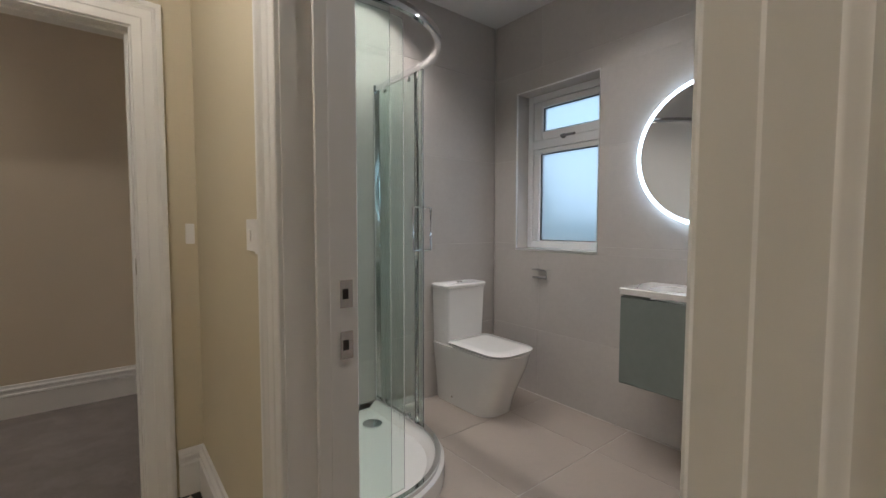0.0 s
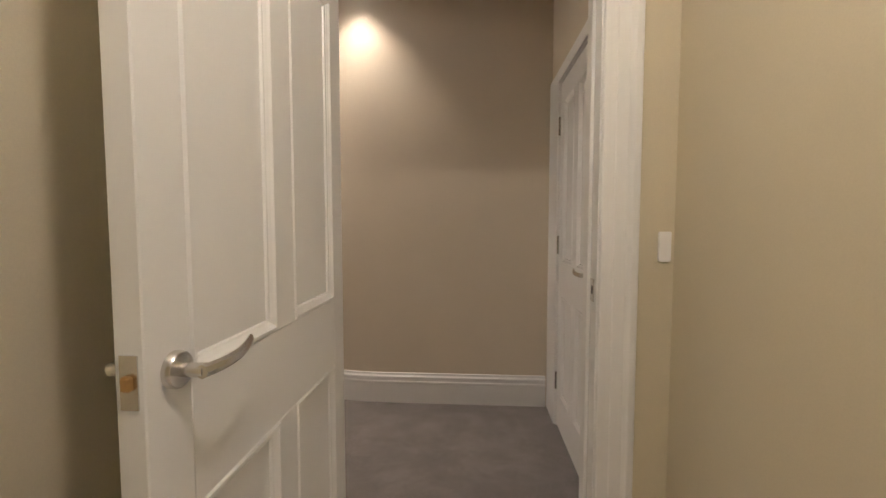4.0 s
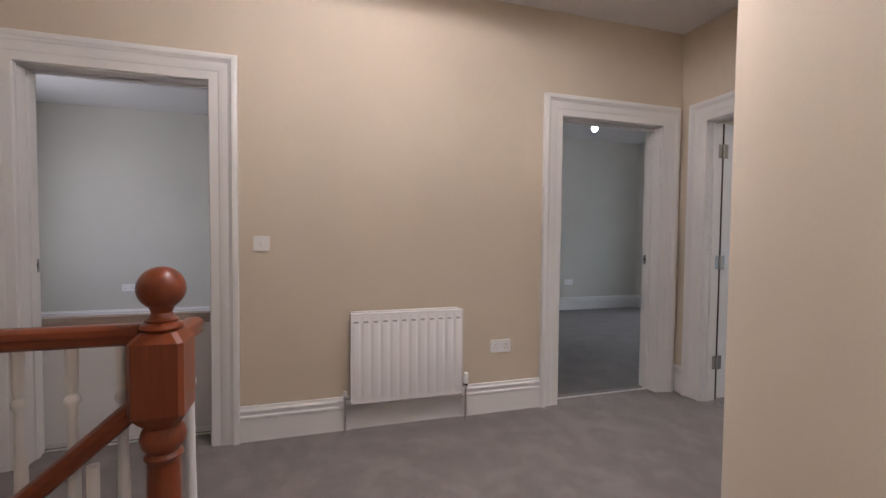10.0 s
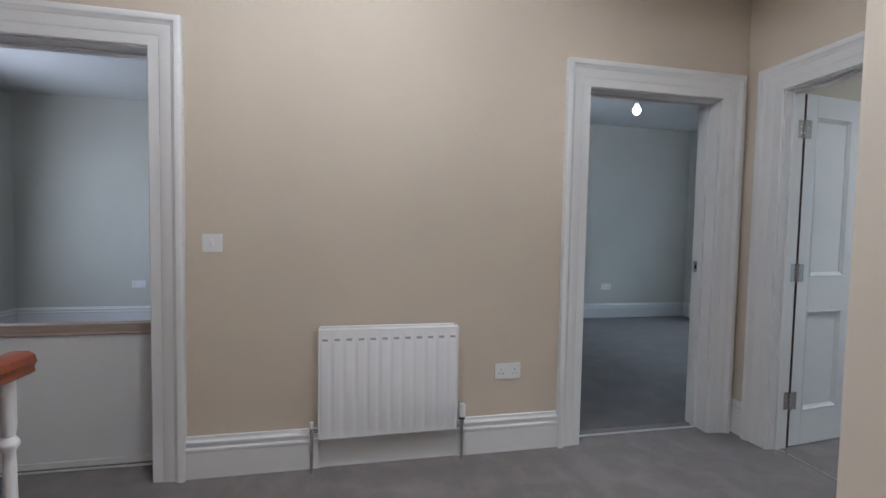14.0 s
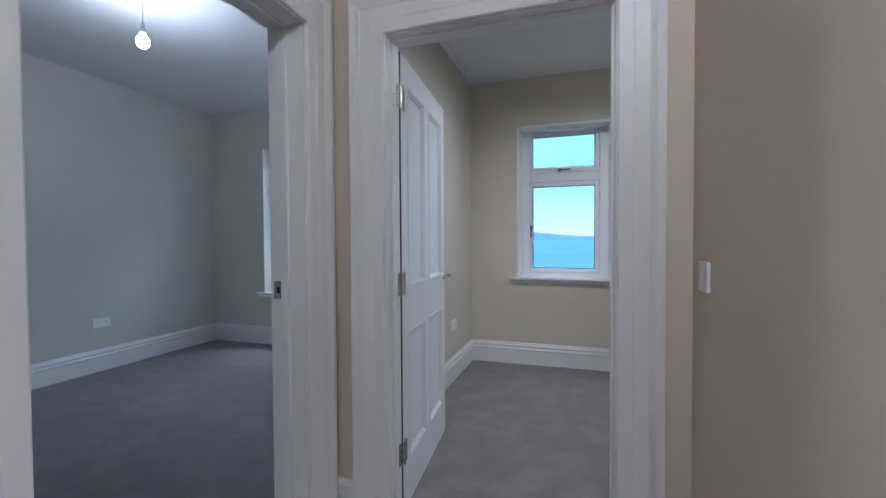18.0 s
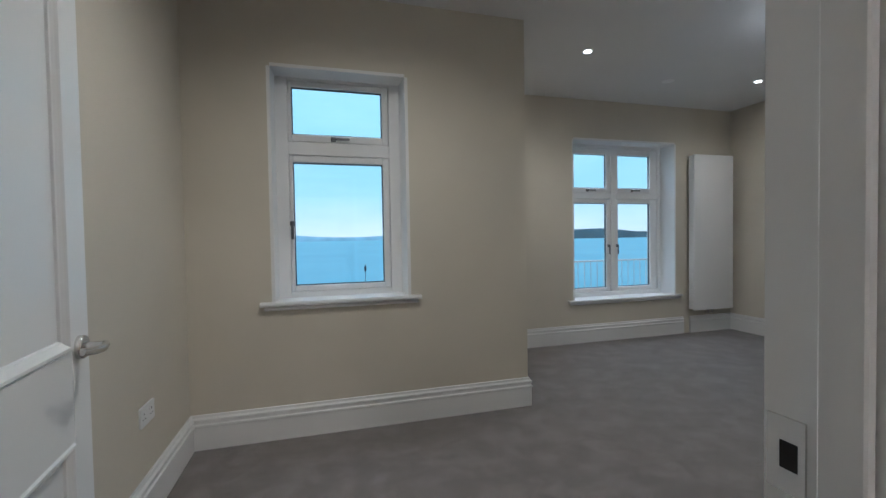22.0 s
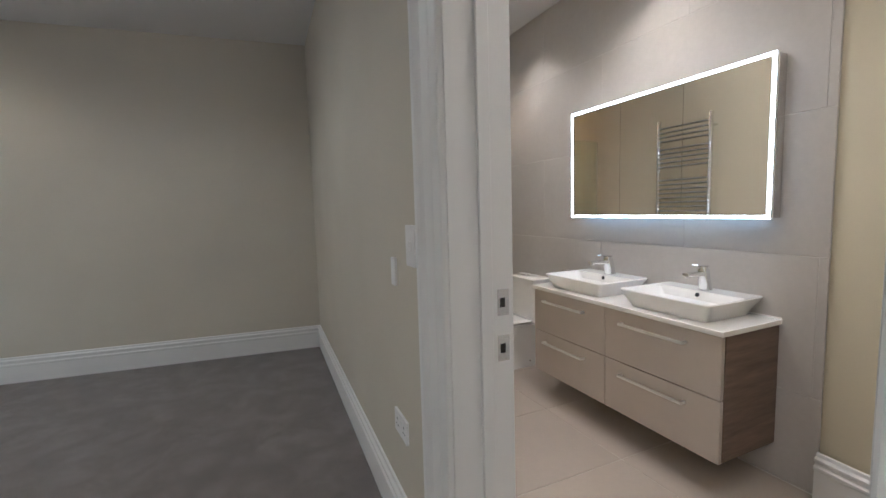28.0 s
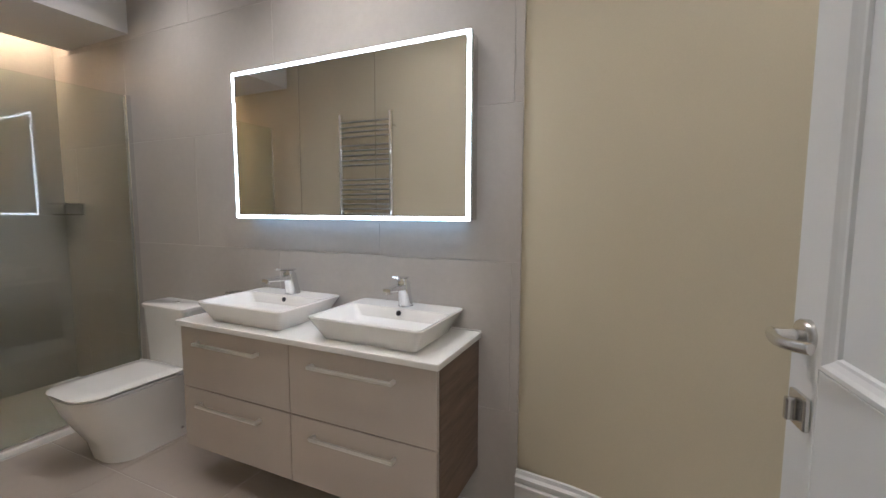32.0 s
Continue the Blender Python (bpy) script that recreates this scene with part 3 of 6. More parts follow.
def leaf(parent, m, w, h, lever_sign=-1, thumb=False, far_lever=True, lz=0.985):
    """A door leaf hung at x = 0, 40 mm thick in y, with two tall panels over two short ones."""
    ob = part("leaf", bx((0.03, 0.013, 0.02), (w - 0.03, 0.027, h - 0.02)), DOOR_WHITE, parent)
    ob.matrix_basis = m
    s, mu = 0.088, 0.085
    zl0, zl1, zt, zb = 0.79, 0.985, h - 0.115, 0.20
    c = w / 2
    for x0, x1 in ((0, s), (w - s, w)):
        part("stile", bx((x0, 0, 0), (x1, 0.04, h), 0.002), DOOR_WHITE, ob)
    for z0, z1 in ((0, zb), (zl0, zl1)):
        part("rail", bx((s, 0, z0), (w - s, 0.04, z1), 0.001), DOOR_WHITE, ob)
    for z0, z1 in ((zb, zl0), (zl1, zt)):
        part("muntin", bx((c - mu / 2, 0, z0), (c + mu / 2, 0.04, z1), 0.001), DOOR_WHITE, ob)
    part("rail", bx((s, 0, zt), (w - s, 0.04, h), 0.001), DOOR_WHITE, ob)
    for x0, x1 in ((s, c - mu / 2), (c + mu / 2, w - s)):
        for z0, z1 in ((zb, zl0), (zl1, zt)):
            for face in (0, 1):
                b = bmesh.new()
                sweep(b, [(x0, z0), (x1, z0), (x1, z1), (x0, z1)], [(0, 0), (0, 0.012), (0.004, 0.0160), (0.010, 0.0158), (0.015, 0.011), (0.021, 0.0065), (0.025, 0.005), (0.027, 0)], True)
                y = 0.013 if face == 0 else 0.027
                bmesh.ops.transform(b, matrix=Matrix(((1, 0, 0, 0), (0, 0, -1 if face == 0 else 1, y), (0, 1, 0, 0), (0, 0, 0, 1))), verts=b.verts)
                part("panel_moulding", b, DOOR_WHITE, ob)
    hx = w - 0.052
    lever(ob, hx, lz, -1, lever_sign, 0.0)
    if far_lever:
        lever(ob, hx, lz, 1, lever_sign, 0.04)
    part("latch_plate", bx((w - 0.001, 0.008, lz - 0.035), (w + 0.002, 0.032, lz + 0.035)), STEEL, ob, "steel latch plate")
    part("latch_tongue", bx((w, 0.013, lz - 0.01), (w + 0.010, 0.027, lz + 0.01), 0.003), BRASS, ob)
    if thumb:
        for y, sg in ((0.0, -1), (0.04, 1)):
            y0, y1 = sorted((y, y + sg * 0.010))
            p = part("lock_plate", bx((hx - 0.026, y0, lz - 0.141), (hx + 0.026, y1, lz - 0.089), 0.003, 2), STEEL, ob, "square brushed steel lock plate")
            y0, y1 = sorted((y + sg * 0.010, y + sg * 0.024))
            part("thumb_turn", bx((hx - 0.006, y0, lz - 0.133), (hx + 0.006, y1, lz - 0.097), 0.003, 2), STEEL, p)
    return ob


def hinges(parent, x, y, heights, spread=0.032):
    for z in heights:
        b = bmesh.new()
        rod(b, (x, y, z - 0.05), (x, y, z + 0.05), 0.0075, 10)
        for k in (-0.052, 0.05):
            lathe(b, [(0.006, 0), (0.0085, 0.002), (0.004, 0.005)], 8, Matrix.Translation((x, y, z + k)))
        box(b, (x - spread, y - 0.0015, z - 0.05), (x + spread, y + 0.0015, z + 0.05))
        h = part("hinge", b, STEEL, parent, "brushed steel butt hinge")
        for sx in (-0.6, 0.6):
            for dz in (-0.03, 0.0, 0.03):
                part("screw", lathe(bmesh.new(), [(0.004, 0), (0.003, 0.0012)], 8, Matrix.Translation((x + spread * sx, y - 0.0015, z + dz)) @ Matrix.Rotation(radians(90), 4, "X")), CHROME, h)


def strike(parent, x, y, z, face, mortise=False):
    """A strike plate on a jamb. face: 1 when the jamb faces +x."""
    b = bmesh.new()
    for lo, hi in (((0, -0.014, -0.035), (0.0025, -0.008, 0.035)), ((0, 0.008, -0.035), (0.0025, 0.020, 0.035)), ((0, -0.008, 0.013), (0.0025, 0.008, 0.035)), ((0, -0.008, -0.035), (0.0025, 0.008, -0.013))):
        box(b, [min(lo[0] * face, hi[0] * face) + x, lo[1] + y, lo[2] + z], [max(lo[0] * face, hi[0] * face) + x, hi[1] + y, hi[2] + z])
    p = part("strike_plate", b, STEEL, parent, "steel strike plate")
    part("keep", bx((x + 0.0005 * face if face > 0 else x - 0.0012, y - 0.008, z - 0.013), (x + 0.0012 if face > 0 else x - 0.0005, y + 0.008, z + 0.013)), DARK, p)


def doorway(name, m, w, t, label, h=DOOR_H, front=True, back=True, stop_at=0.055, front_arch=ARCH):
    """The lining, stops and architraves of an opening; local x across it, y into the wall, z up."""
    d = thing(name, m, label, "doorway", "", "structure")
    for x0, x1 in ((-T, 0), (w, w + T)):
        part("jamb", bx((x0, -0.002, 0), (x1, t + 0.002, h)), TRIM, d)
    part("head", bx((-T, -0.002, h), (w + T, t + 0.002, h + T)), TRIM, d)
    if stop_at is not None:
        for x0, x1 in ((0, 0.012), (w - 0.012, w)):
            part("door_stop", bx((x0, stop_at, 0), (x1, stop_at + 0.035, h - 0.012), 0.002), TRIM, d)
        part("door_stop", bx((0, stop_at, h - 0.012), (w, stop_at + 0.035, h), 0.002), TRIM, d)
    path = [(-0.006, 0), (-0.006, h + 0.006), (w + 0.006, h + 0.006), (w + 0.006, 0)]
    for show, y, s in ((front, -0.002, -1), (back, t + 0.002, 1)):
        if show:
            b = sweep(bmesh.new(), path, front_arch if s < 0 else ARCH)
            bmesh.ops.transform(b, matrix=Matrix(((1, 0, 0, 0), (0, 0, s, y), (0, 1, 0, 0), (0, 0, 0, 1))), verts=b.verts)
            part("architrave", b, TRIM, d, "white moulded architrave", True)
    return d


d1 = doorway("door_1", pose(2.74, 1.27, 0), 0.82, 0.15, "white panelled door standing open into the lobby", 1.97, back=True, front_arch=ARCH_SLIM)
strike(d1, 0.82, 0.035, 1.015, -1)
leaf(d1, pose(0.004, 0.028, 0.008, 0, 0, -90), 0.815, 1.955, -1, lz=1.010)
for z in (1.74, 0.985, 0.27):
    k = part("hinge", rod(bmesh.new(), (0.004, 0.016, z - 0.05), (0.004, 0.016, z + 0.05), 0.0075, 12), STEEL, d1, "brushed steel butt hinge", True)
    part("hinge_plate", bx((-0.0005, 0.022, z - 0.05), (0.0022, 0.053, z + 0.05)), STEEL, k)
    for dz in (-0.03, 0.0, 0.03):
        part("screw", lathe(bmesh.new(), [(0.0045, 0), (0.0035, 0.0012)], 8, Matrix.Translation((0.0022, 0.037, z + dz)) @ Matrix.Rotation(radians(90), 4, "Y")), BRASS, k)
d2 = doorway("door_2", pose(3.78, 0.12, 0, 0, 0, -90), 0.855, 0.17, "white bathroom doorway with moulded architraves", stop_at=0.07, front_arch=ARCH_SLIM)
strike(d2, 0.0, 0.148, 1.015, 1)
strike(d2, 0.0, 0.148, 0.885, 1)
d3 = doorway("door_3", pose(3.70, 2.535, 0, 0, 0, -90), 0.745, 0.12, "white panelled cupboard door, closed, at the corridor's end", front=False, back=False)
for lo, hi in (((-0.262, -0.014, 0.0), (-0.004, -0.002, 2.10)), ((0.749, -0.014, 0.0), (0.89, -0.002, 2.10)), ((-0.004, -0.014, 2.034), (0.749, -0.002, 2.10))):
    part("frame_board", bx(lo, hi, 0.002), TRIM, d3, "flat white frame board")
leaf(d3, pose(0.003, 0.004, 0.008), 0.739, 2.015, -1, False, False)
hinges(d3, 0.0, -0.002, (1.78, 1.09, 0.275), 0.015)
d4 = doorway("door_4", pose(0, 3.655, 0, 0, 0, 90), 0.85, 0.15, "white doorway into the dim side room", stop_at=0.07)
strike(d4, 0.85, 0.125, 1.02, -1)
d5 = doorway("door_5", pose(0, 0.585, 0, 0, 0, 90), 0.845, 0.15, "white doorway beside the stairs", stop_at=0.07)
strike(d5, 0.0, 0.125, 1.02, 1)
d6 = doorway("door_6", pose(0.25, 4.70, 0), 0.855, 0.12, "white panelled bedroom door standing open", back=False, stop_at=0.035)
strike(d6, 0.855, 0.098, 1.015, -1)
# upright hidden behind the leaf, added to block light from the hinge gap
b = sweep(bmesh.new(), [(-0.052, 0), (-0.052, DOOR_H)], ARCH)
bmesh.ops.transform(b, matrix=Matrix(((1, 0, 0, 0), (0, 0, 1, 0.122), (0, 1, 0, 0), (0, 0, 0, 1))), verts=b.verts)
part("architrave", b, TRIM, d6, "", True)
l6 = leaf(d6, pose(0.002, 0.137, 0.008, 0, 0, 95.5), 0.845, 2.015, -1)
# near-black strip paints the shade of the gap between leaf and jamb
part("gap_shade_strip", bx((-0.013, 0.001, 0.0), (-0.0005, 0.036, 2.012)), GAP_SHADE, l6, "dark strip painting the shade of the gap along the hinged edge")
for z in (1.825, 1.02, 0.28):
    k = part("hinge", rod(bmesh.new(), (0.008, 0.130, z - 0.05), (0.008, 0.130, z + 0.05), 0.008, 12), STEEL, d6, "brushed steel butt hinge", True)
    part("hinge_plate", bx((0.0, 0.088, z - 0.05), (0.0025, 0.126, z + 0.05)), STEEL, k)
    part("hinge_plate", bx((0.000, 0.134, z - 0.05), (0.0055, 0.172, z + 0.05)), STEEL, k)
    for dz in (-0.03, 0.0, 0.03):
        part("screw", lathe(bmesh.new(), [(0.005, 0), (0.004, 0.0015)], 8, Matrix.Translation((0.0025, 0.106, z + dz)) @ Matrix.Rotation(radians(90), 4, "Y")), CHROME, k)
SLANT = 184.9
o7 = SOUTH0 + (SOUTH1 - SOUTH0).normalized() * 3.205
d7 = doorway("door_7", pose(o7.x, o7.y, 0, 0, 0, SLANT), 0.807, 0.17, "white panelled ensuite door standing open", stop_at=0.08)
strike(d7, 0.0, 0.148, 1.01, 1)
strike(d7, 0.0, 0.148, 0.885, 1)
leaf(d7, pose(0.802, 0.174, 0.008, 0, 0, 97.8), 0.79, 2.005, -1, True, True, 1.025)
hinges(d7, 0.807, 0.172, (1.82, 1.05, 0.27))
d8 = doorway("door_8", pose(0.88, 0.30, 0, 0, 0, 180), 0.70, 0.14, "white panelled door, closed, beyond the banister", back=False)
leaf(d8, pose(0.697, 0.044, 0.008, 0, 0, 180), 0.694, 2.015, -1, False, True)
hinges(d8, 0.70, -0.003, (1.82, 1.06, 0.26), 0.016)


# ---- windows ----
def ring(bm, x0, z0, x1, z1, w, y0, y1, bevel=0.003):
    for lo, hi in (((x0, y0, z0), (x0 + w, y1, z1)), ((x1 - w, y0, z0), (x1, y1, z1)), ((x0 + w, y0, z0), (x1 - w, y1, z0 + w)), ((x0 + w, y0, z1 - w), (x1 - w, y1, z1))):
        box(bm, lo, hi, bevel)
    return bm


def rect_ring(bm, o, i, y0, y1, bevel=0.003):
    """A frame between an outer and an inner rectangle, each (x0, z0, x1, z1)."""
    for lo, hi in (((o[0], y0, o[1]), (i[0], y1, o[3])), ((i[2], y0, o[1]), (o[2], y1, o[3])), ((i[0], y0, o[1]), (i[2], y1, i[1])), ((i[0], y0, i[3]), (i[2], y1, o[3]))):
        box(bm, lo, hi, bevel)
    return bm


def window_handle(parent, x, y, z, vertical=False):
    b = bmesh.new()
    box(b, (x - 0.016, y - 0.010, z - 0.016), (x + 0.016, y, z + 0.016), 0.004)
    if vertical:
        box(b, (x - 0.008, y - 0.032, z - 0.105), (x + 0.008, y - 0.018, z + 0.012), 0.004)
        rod(b, (x, y - 0.02, z), (x, y, z), 0.009, 10)
    else:
        box(b, (x - 0.012, y - 0.032, z - 0.008), (x + 0.105, y - 0.018, z + 0.008), 0.004)
        rod(b, (x, y - 0.02, z), (x, y, z), 0.009, 10)
    part("window_handle", b, GUNMETAL, parent, "dark grey metal handle")


def sash(parent, x0, z0, x1, z1, y, glass, outer):
    """An opening light: its ring, a black seal and the pane. x0..z1 bound the visible glass, outer the ring."""
    b = rect_ring(bmesh.new(), outer, (x0 - 0.004, z0 - 0.004, x1 + 0.004, z1 + 0.004), y - 0.025, y + 0.03, 0.005)
    s = part("sash", b, UPVC, parent)
    part("seal", ring(bmesh.new(), x0 - 0.004, z0 - 0.004, x1 + 0.004, z1 + 0.004, 0.006, y - 0.006, y + 0.012, 0), BLACK, s)
    g = part("pane", bx((x0 - 0.003, y, z0 - 0.003), (x1 + 0.003, y + 0.006, z1 + 0.003)), glass, s)
    g.visible_shadow = False
    return s


def splay(parent, x0, z0, x1, z1, i, depth, mat):
    """Plastered sides that narrow towards the frame."""
    for a, b in (((x0, z0), (x0, z1)), ((x0, z1), (x1, z1)), ((x1, z1), (x1, z0))):
        bm = bmesh.new()
        cx, cz = (x0 + x1) / 2, (z0 + z1) / 2

        def inn(p):
            return (p[0] + (i if p[0] < cx else -i), p[1] + (-i * 0.2 if p[1] > cz else 0))
        f = [bm.verts.new((a[0], -0.001, a[1])), bm.verts.new((b[0], -0.001, b[1])), bm.verts.new((inn(b)[0], depth, inn(b)[1])), bm.verts.new((inn(a)[0], depth, inn(a)[1]))]
        g = [bm.verts.new((v.co.x + (0.02 * (-1 if v.co.x < cx else 1) if abs(a[0] - b[0]) < 1e-6 else 0), v.co.y, v.co.z + (0.02 if abs(a[1] - b[1]) < 1e-6 else 0))) for v in f]
        bm.faces.new(f)
        bm.faces.new(g)
        for k in range(4):
            bm.faces.new((f[k], f[(k + 1) % 4], g[(k + 1) % 4], g[k]))
        part("reveal", bm, mat, parent, "white painted reveal")


def sill(parent, x0, x1, z, depth, over=0.045, ear=0.085):
    b = bmesh.new()
    prism(b, [(x0 - ear, -over), (x1 + ear, -over), (x1 + ear, 0.0), (x1, 0.0), (x1, depth), (x0, depth), (x0, 0.0), (x0 - ear, 0.0)], z - 0.020, z + 0.006)
    bmesh.ops.bevel(b, geom=[e for e in b.edges if abs(e.verts[0].co.z - e.verts[1].co.z) < 1e-6 and max(v.co.y for v in e.verts) < -0.01], offset=0.008, segments=3, affect="EDGES")
    s = part("window_sill", b, TRIM, parent, "white painted sill board")
    part("sill_moulding", bx((x0 - ear + 0.02, -over + 0.018, z - 0.046), (x1 + ear - 0.02, 0.0, z - 0.026), 0.006), TRIM, s)


w2 = thing("window_2", pose(0.41, 7.28, 0), "white casement window with a top light over the sea", "window", "", "structure")
splay(w2, 0.0, 0.84, 0.825, 2.275, 0.012, 0.164, TRIM)
fb = rect_ring(bmesh.new(), (0.0, 0.84, 0.825, 2.30), (0.085, 0.882, 0.740, 2.258), 0.160, 0.235)
rect_ring(fb, (0.080, 0.878, 0.745, 2.262), (0.100, 0.898, 0.722, 2.240), 0.223, 0.236, 0)
part("window_frame", fb, UPVC, w2)
part("transom", bx((0.085, 0.162, 1.775), (0.740, 0.234, 1.86), 0.004), UPVC, w2)
sash(w2, 0.114, 1.915, 0.692, 2.215, 0.192, GLASS, (0.087, 1.862, 0.738, 2.256))
sash(w2, 0.114, 0.925, 0.692, 1.725, 0.192, GLASS, (0.087, 0.884, 0.738, 1.773))
window_handle(w2, 0.37, 0.168, 1.885)
window_handle(w2, 0.100, 0.168, 1.33, True)
sill(w2, 0.0, 0.825, 0.84, 0.164)
w3 = thing("window_3", pose(3.42, 8.71, 0), "white double casement window with four panes over the sea", "window", "", "structure")
splay(w3, 0.0, 0.48, 1.39, 2.30, 0.03, 0.20, TRIM)
part("window_frame", ring(bmesh.new(), 0.01, 0.48, 1.38, 2.32, 0.06, 0.195, 0.27), UPVC, w3)
part("mullion", bx((0.64, 0.198, 0.54), (0.70, 0.262, 2.26), 0.004), UPVC, w3)
part("transom", bx((0.07, 0.20, 1.655), (0.64, 0.26, 1.725), 0.004), UPVC, w3)
part("transom", bx((0.70, 0.20, 1.655), (1.32, 0.26, 1.725), 0.004), UPVC, w3)
for x0, x1, a0, a1 in ((0.128, 0.580, 0.072, 0.638), (0.752, 1.213, 0.702, 1.318)):
    sash(w3, x0, 1.79, x1, 2.185, 0.235, GLASS, (a0, 1.727, a1, 2.258))
    sash(w3, x0, 0.59, x1, 1.60, 0.235, GLASS, (a0, 0.542, a1, 1.653))
    window_handle(w3, (x0 + x1) / 2 - 0.04, 0.207, 1.757)
window_handle(w3, 0.608, 0.207, 1.09, True)
window_handle(w3, 0.728, 0.207, 1.09, True)
sill(w3, 0.0, 1.39, 0.48, 0.20)
w1 = thing("window_1", pose(5.82, 1.23, 0, 0, 0, -90), "white frosted bathroom window with a top light", "window", "", "structure")
part("window_frame", ring(bmesh.new(), 0.0, 1.03, 0.65, 2.12, 0.045, 0.11, 0.18), UPVC, w1)
part("transom", bx((0.045, 0.112, 1.74), (0.605, 0.176, 1.80), 0.004), UPVC, w1)
sash(w1, 0.125, 1.865, 0.595, 2.025, 0.145, FROSTED, (0.047, 1.802, 0.604, 2.073))
sash(w1, 0.105, 1.085, 0.595, 1.70, 0.145, FROSTED, (0.047, 1.077, 0.603, 1.738))
window_handle(w1, 0.31, 0.116, 1.80)
for lo, hi in (((-0.004, -0.0125, 1.012), (0.654, 0.0, 1.026)), ((-0.004, -0.0125, 1.026), (0.002, 0.0, 2.123)), ((0.648, -0.0125, 1.026), (0.654, 0.0, 2.123)), ((-0.004, -0.0125, 2.123), (0.654, 0.0, 2.129))):
    part("tile_trim", bx(lo, hi), SATIN, w1, "thin metal tile edge trim")
for lo, hi in (((-0.002, 0.0, 1.012), (0.652, 0.109, 1.026)), ((-0.002, 0.0, 1.026), (0.006, 0.109, 2.119)), ((0.644, 0.0, 1.026), (0.652, 0.109, 2.119)), ((-0.002, 0.0, 2.119), (0.652, 0.109, 2.13))):
    part("reveal_tile", bx(lo, hi), TILE, w1, "tiled window reveal")
w4 = thing("window_4", pose(-2.55, 7.2, 0), "white casement window in the side room", "window", "", "structure")
part("window_frame", ring(bmesh.new(), 0.0, 0.6, 1.05, 2.28, 0.06, 0.15, 0.22), UPVC, w4)
part("transom", bx((0.06, 0.152, 1.72), (0.99, 0.216, 1.79), 0.004), UPVC, w4)
sash(w4, 0.12, 1.85, 0.93, 2.17, 0.185, GLASS, (0.062, 1.792, 0.988, 2.218))
sash(w4, 0.12, 0.71, 0.93, 1.66, 0.185, GLASS, (0.062, 0.662, 0.988, 1.718))
sill(w4, 0.0, 1.05, 0.60, 0.15)


# ---- small fittings used in several rooms ----
def downlight(x, y, z, label="lit recessed downlight in a white rim"):
    d = thing("downlight", pose(x, y, z), label, "downlight", "recessed downlights")
    part("rim", lathe(bmesh.new(), [(0.030, -0.001), (0.030, -0.006), (0.040, -0.007), (0.044, -0.003), (0.044, 0.0)], 24), PLASTIC, d, "", True)
    part("lens", lathe(bmesh.new(), [(0.0, -0.003), (0.029, -0.003), (0.029, 0.0)], 20), LAMP_FACE, d)


for x, y in LANDING_SPOTS:
    downlight(x, y, CEIL)
# the third fitting is made up to go with the added fill
for x, y in [(2.85, 7.61), (4.97, 7.81), (1.0, 6.05)]:
    downlight(x, y, CEIL)
for x, y, _ in BATH_SPOTS:
    downlight(x, y, 2.66)
# fittings out of view; the fourth only goes with the added fill
for x, y, _, _ in ENSUITE_SPOTS:
    downlight(x, y, 2.73)


def pendant(x, y, z, drop, label):
    d = thing("pendant_light", pose(x, y, z), label, "pendant light", "pendant lights")
    part("ceiling_rose", lathe(bmesh.new(), [(0.0, -0.028), (0.018, -0.027), (0.034, -0.018), (0.042, 0.0)], 20), PLASTIC, d, "", True)
    part("flex", rod(bmesh.new(), (0, 0, -drop + 0.10), (0, 0, -0.02), 0.0035, 8), PLASTIC, d)
    part("lamp_holder", lathe(bmesh.new(), [(0.018, -drop + 0.045), (0.019, -drop + 0.07), (0.012, -drop + 0.085), (0.010, -drop + 0.11), (0.004, -drop + 0.12)], 16), PLASTIC, d, "", True)
    part("bulb", lathe(bmesh.new(), [(0.0, -drop - 0.042), (0.017, -drop - 0.038), (0.031, -drop - 0.022), (0.036, -drop - 0.003), (0.032, -drop + 0.016), (0.019, -drop + 0.038), (0.014, -drop + 0.05)], 20), BULB, d, "lit white bulb", True).visible_shadow = False


pendant(3.97, 6.50, CEIL, 0.24, "bare bulb pendant on a short white flex")
pendant(3.24, 0.16, CEIL - 0.004, 0.52, "bare bulb pendant on a white flex in the lobby")
pendant(-1.55, 5.05, CEIL, 0.32, "bare bulb pendant on a short white flex")


def plate(name, m, w, h, label, category, extra=None, group=""):
    """A fitting on a wall: local x across, z up, -y out of the wall."""
    d = thing(name, m, label, category, group)
    b = bmesh.new()
    prism(b, rounded(-w / 2, -h / 2, w / 2, h / 2, 0.005, 3), -0.009, 0.0, 1)
    part("faceplate", b, PLASTIC, d)
    if extra:
        extra(d, w, h)
    return d


def rockers(n):
    def f(d, w, h):
        for k in range(n):
            x = (k - (n - 1) / 2) * 0.028
            part("rocker", bx((x - 0.009, -0.0135, -0.016), (x + 0.009, -0.008, 0.016), 0.002), PLASTIC, d)
        for sx in (-1, 1):
            part("screw_cap", lathe(bmesh.new(), [(0.004, 0), (0.003, 0.001)], 8, Matrix.Translation((sx * w * 0.40, -0.009, 0)) @ Matrix.Rotation(radians(90), 4, "X")), PLASTIC, d)
    return f


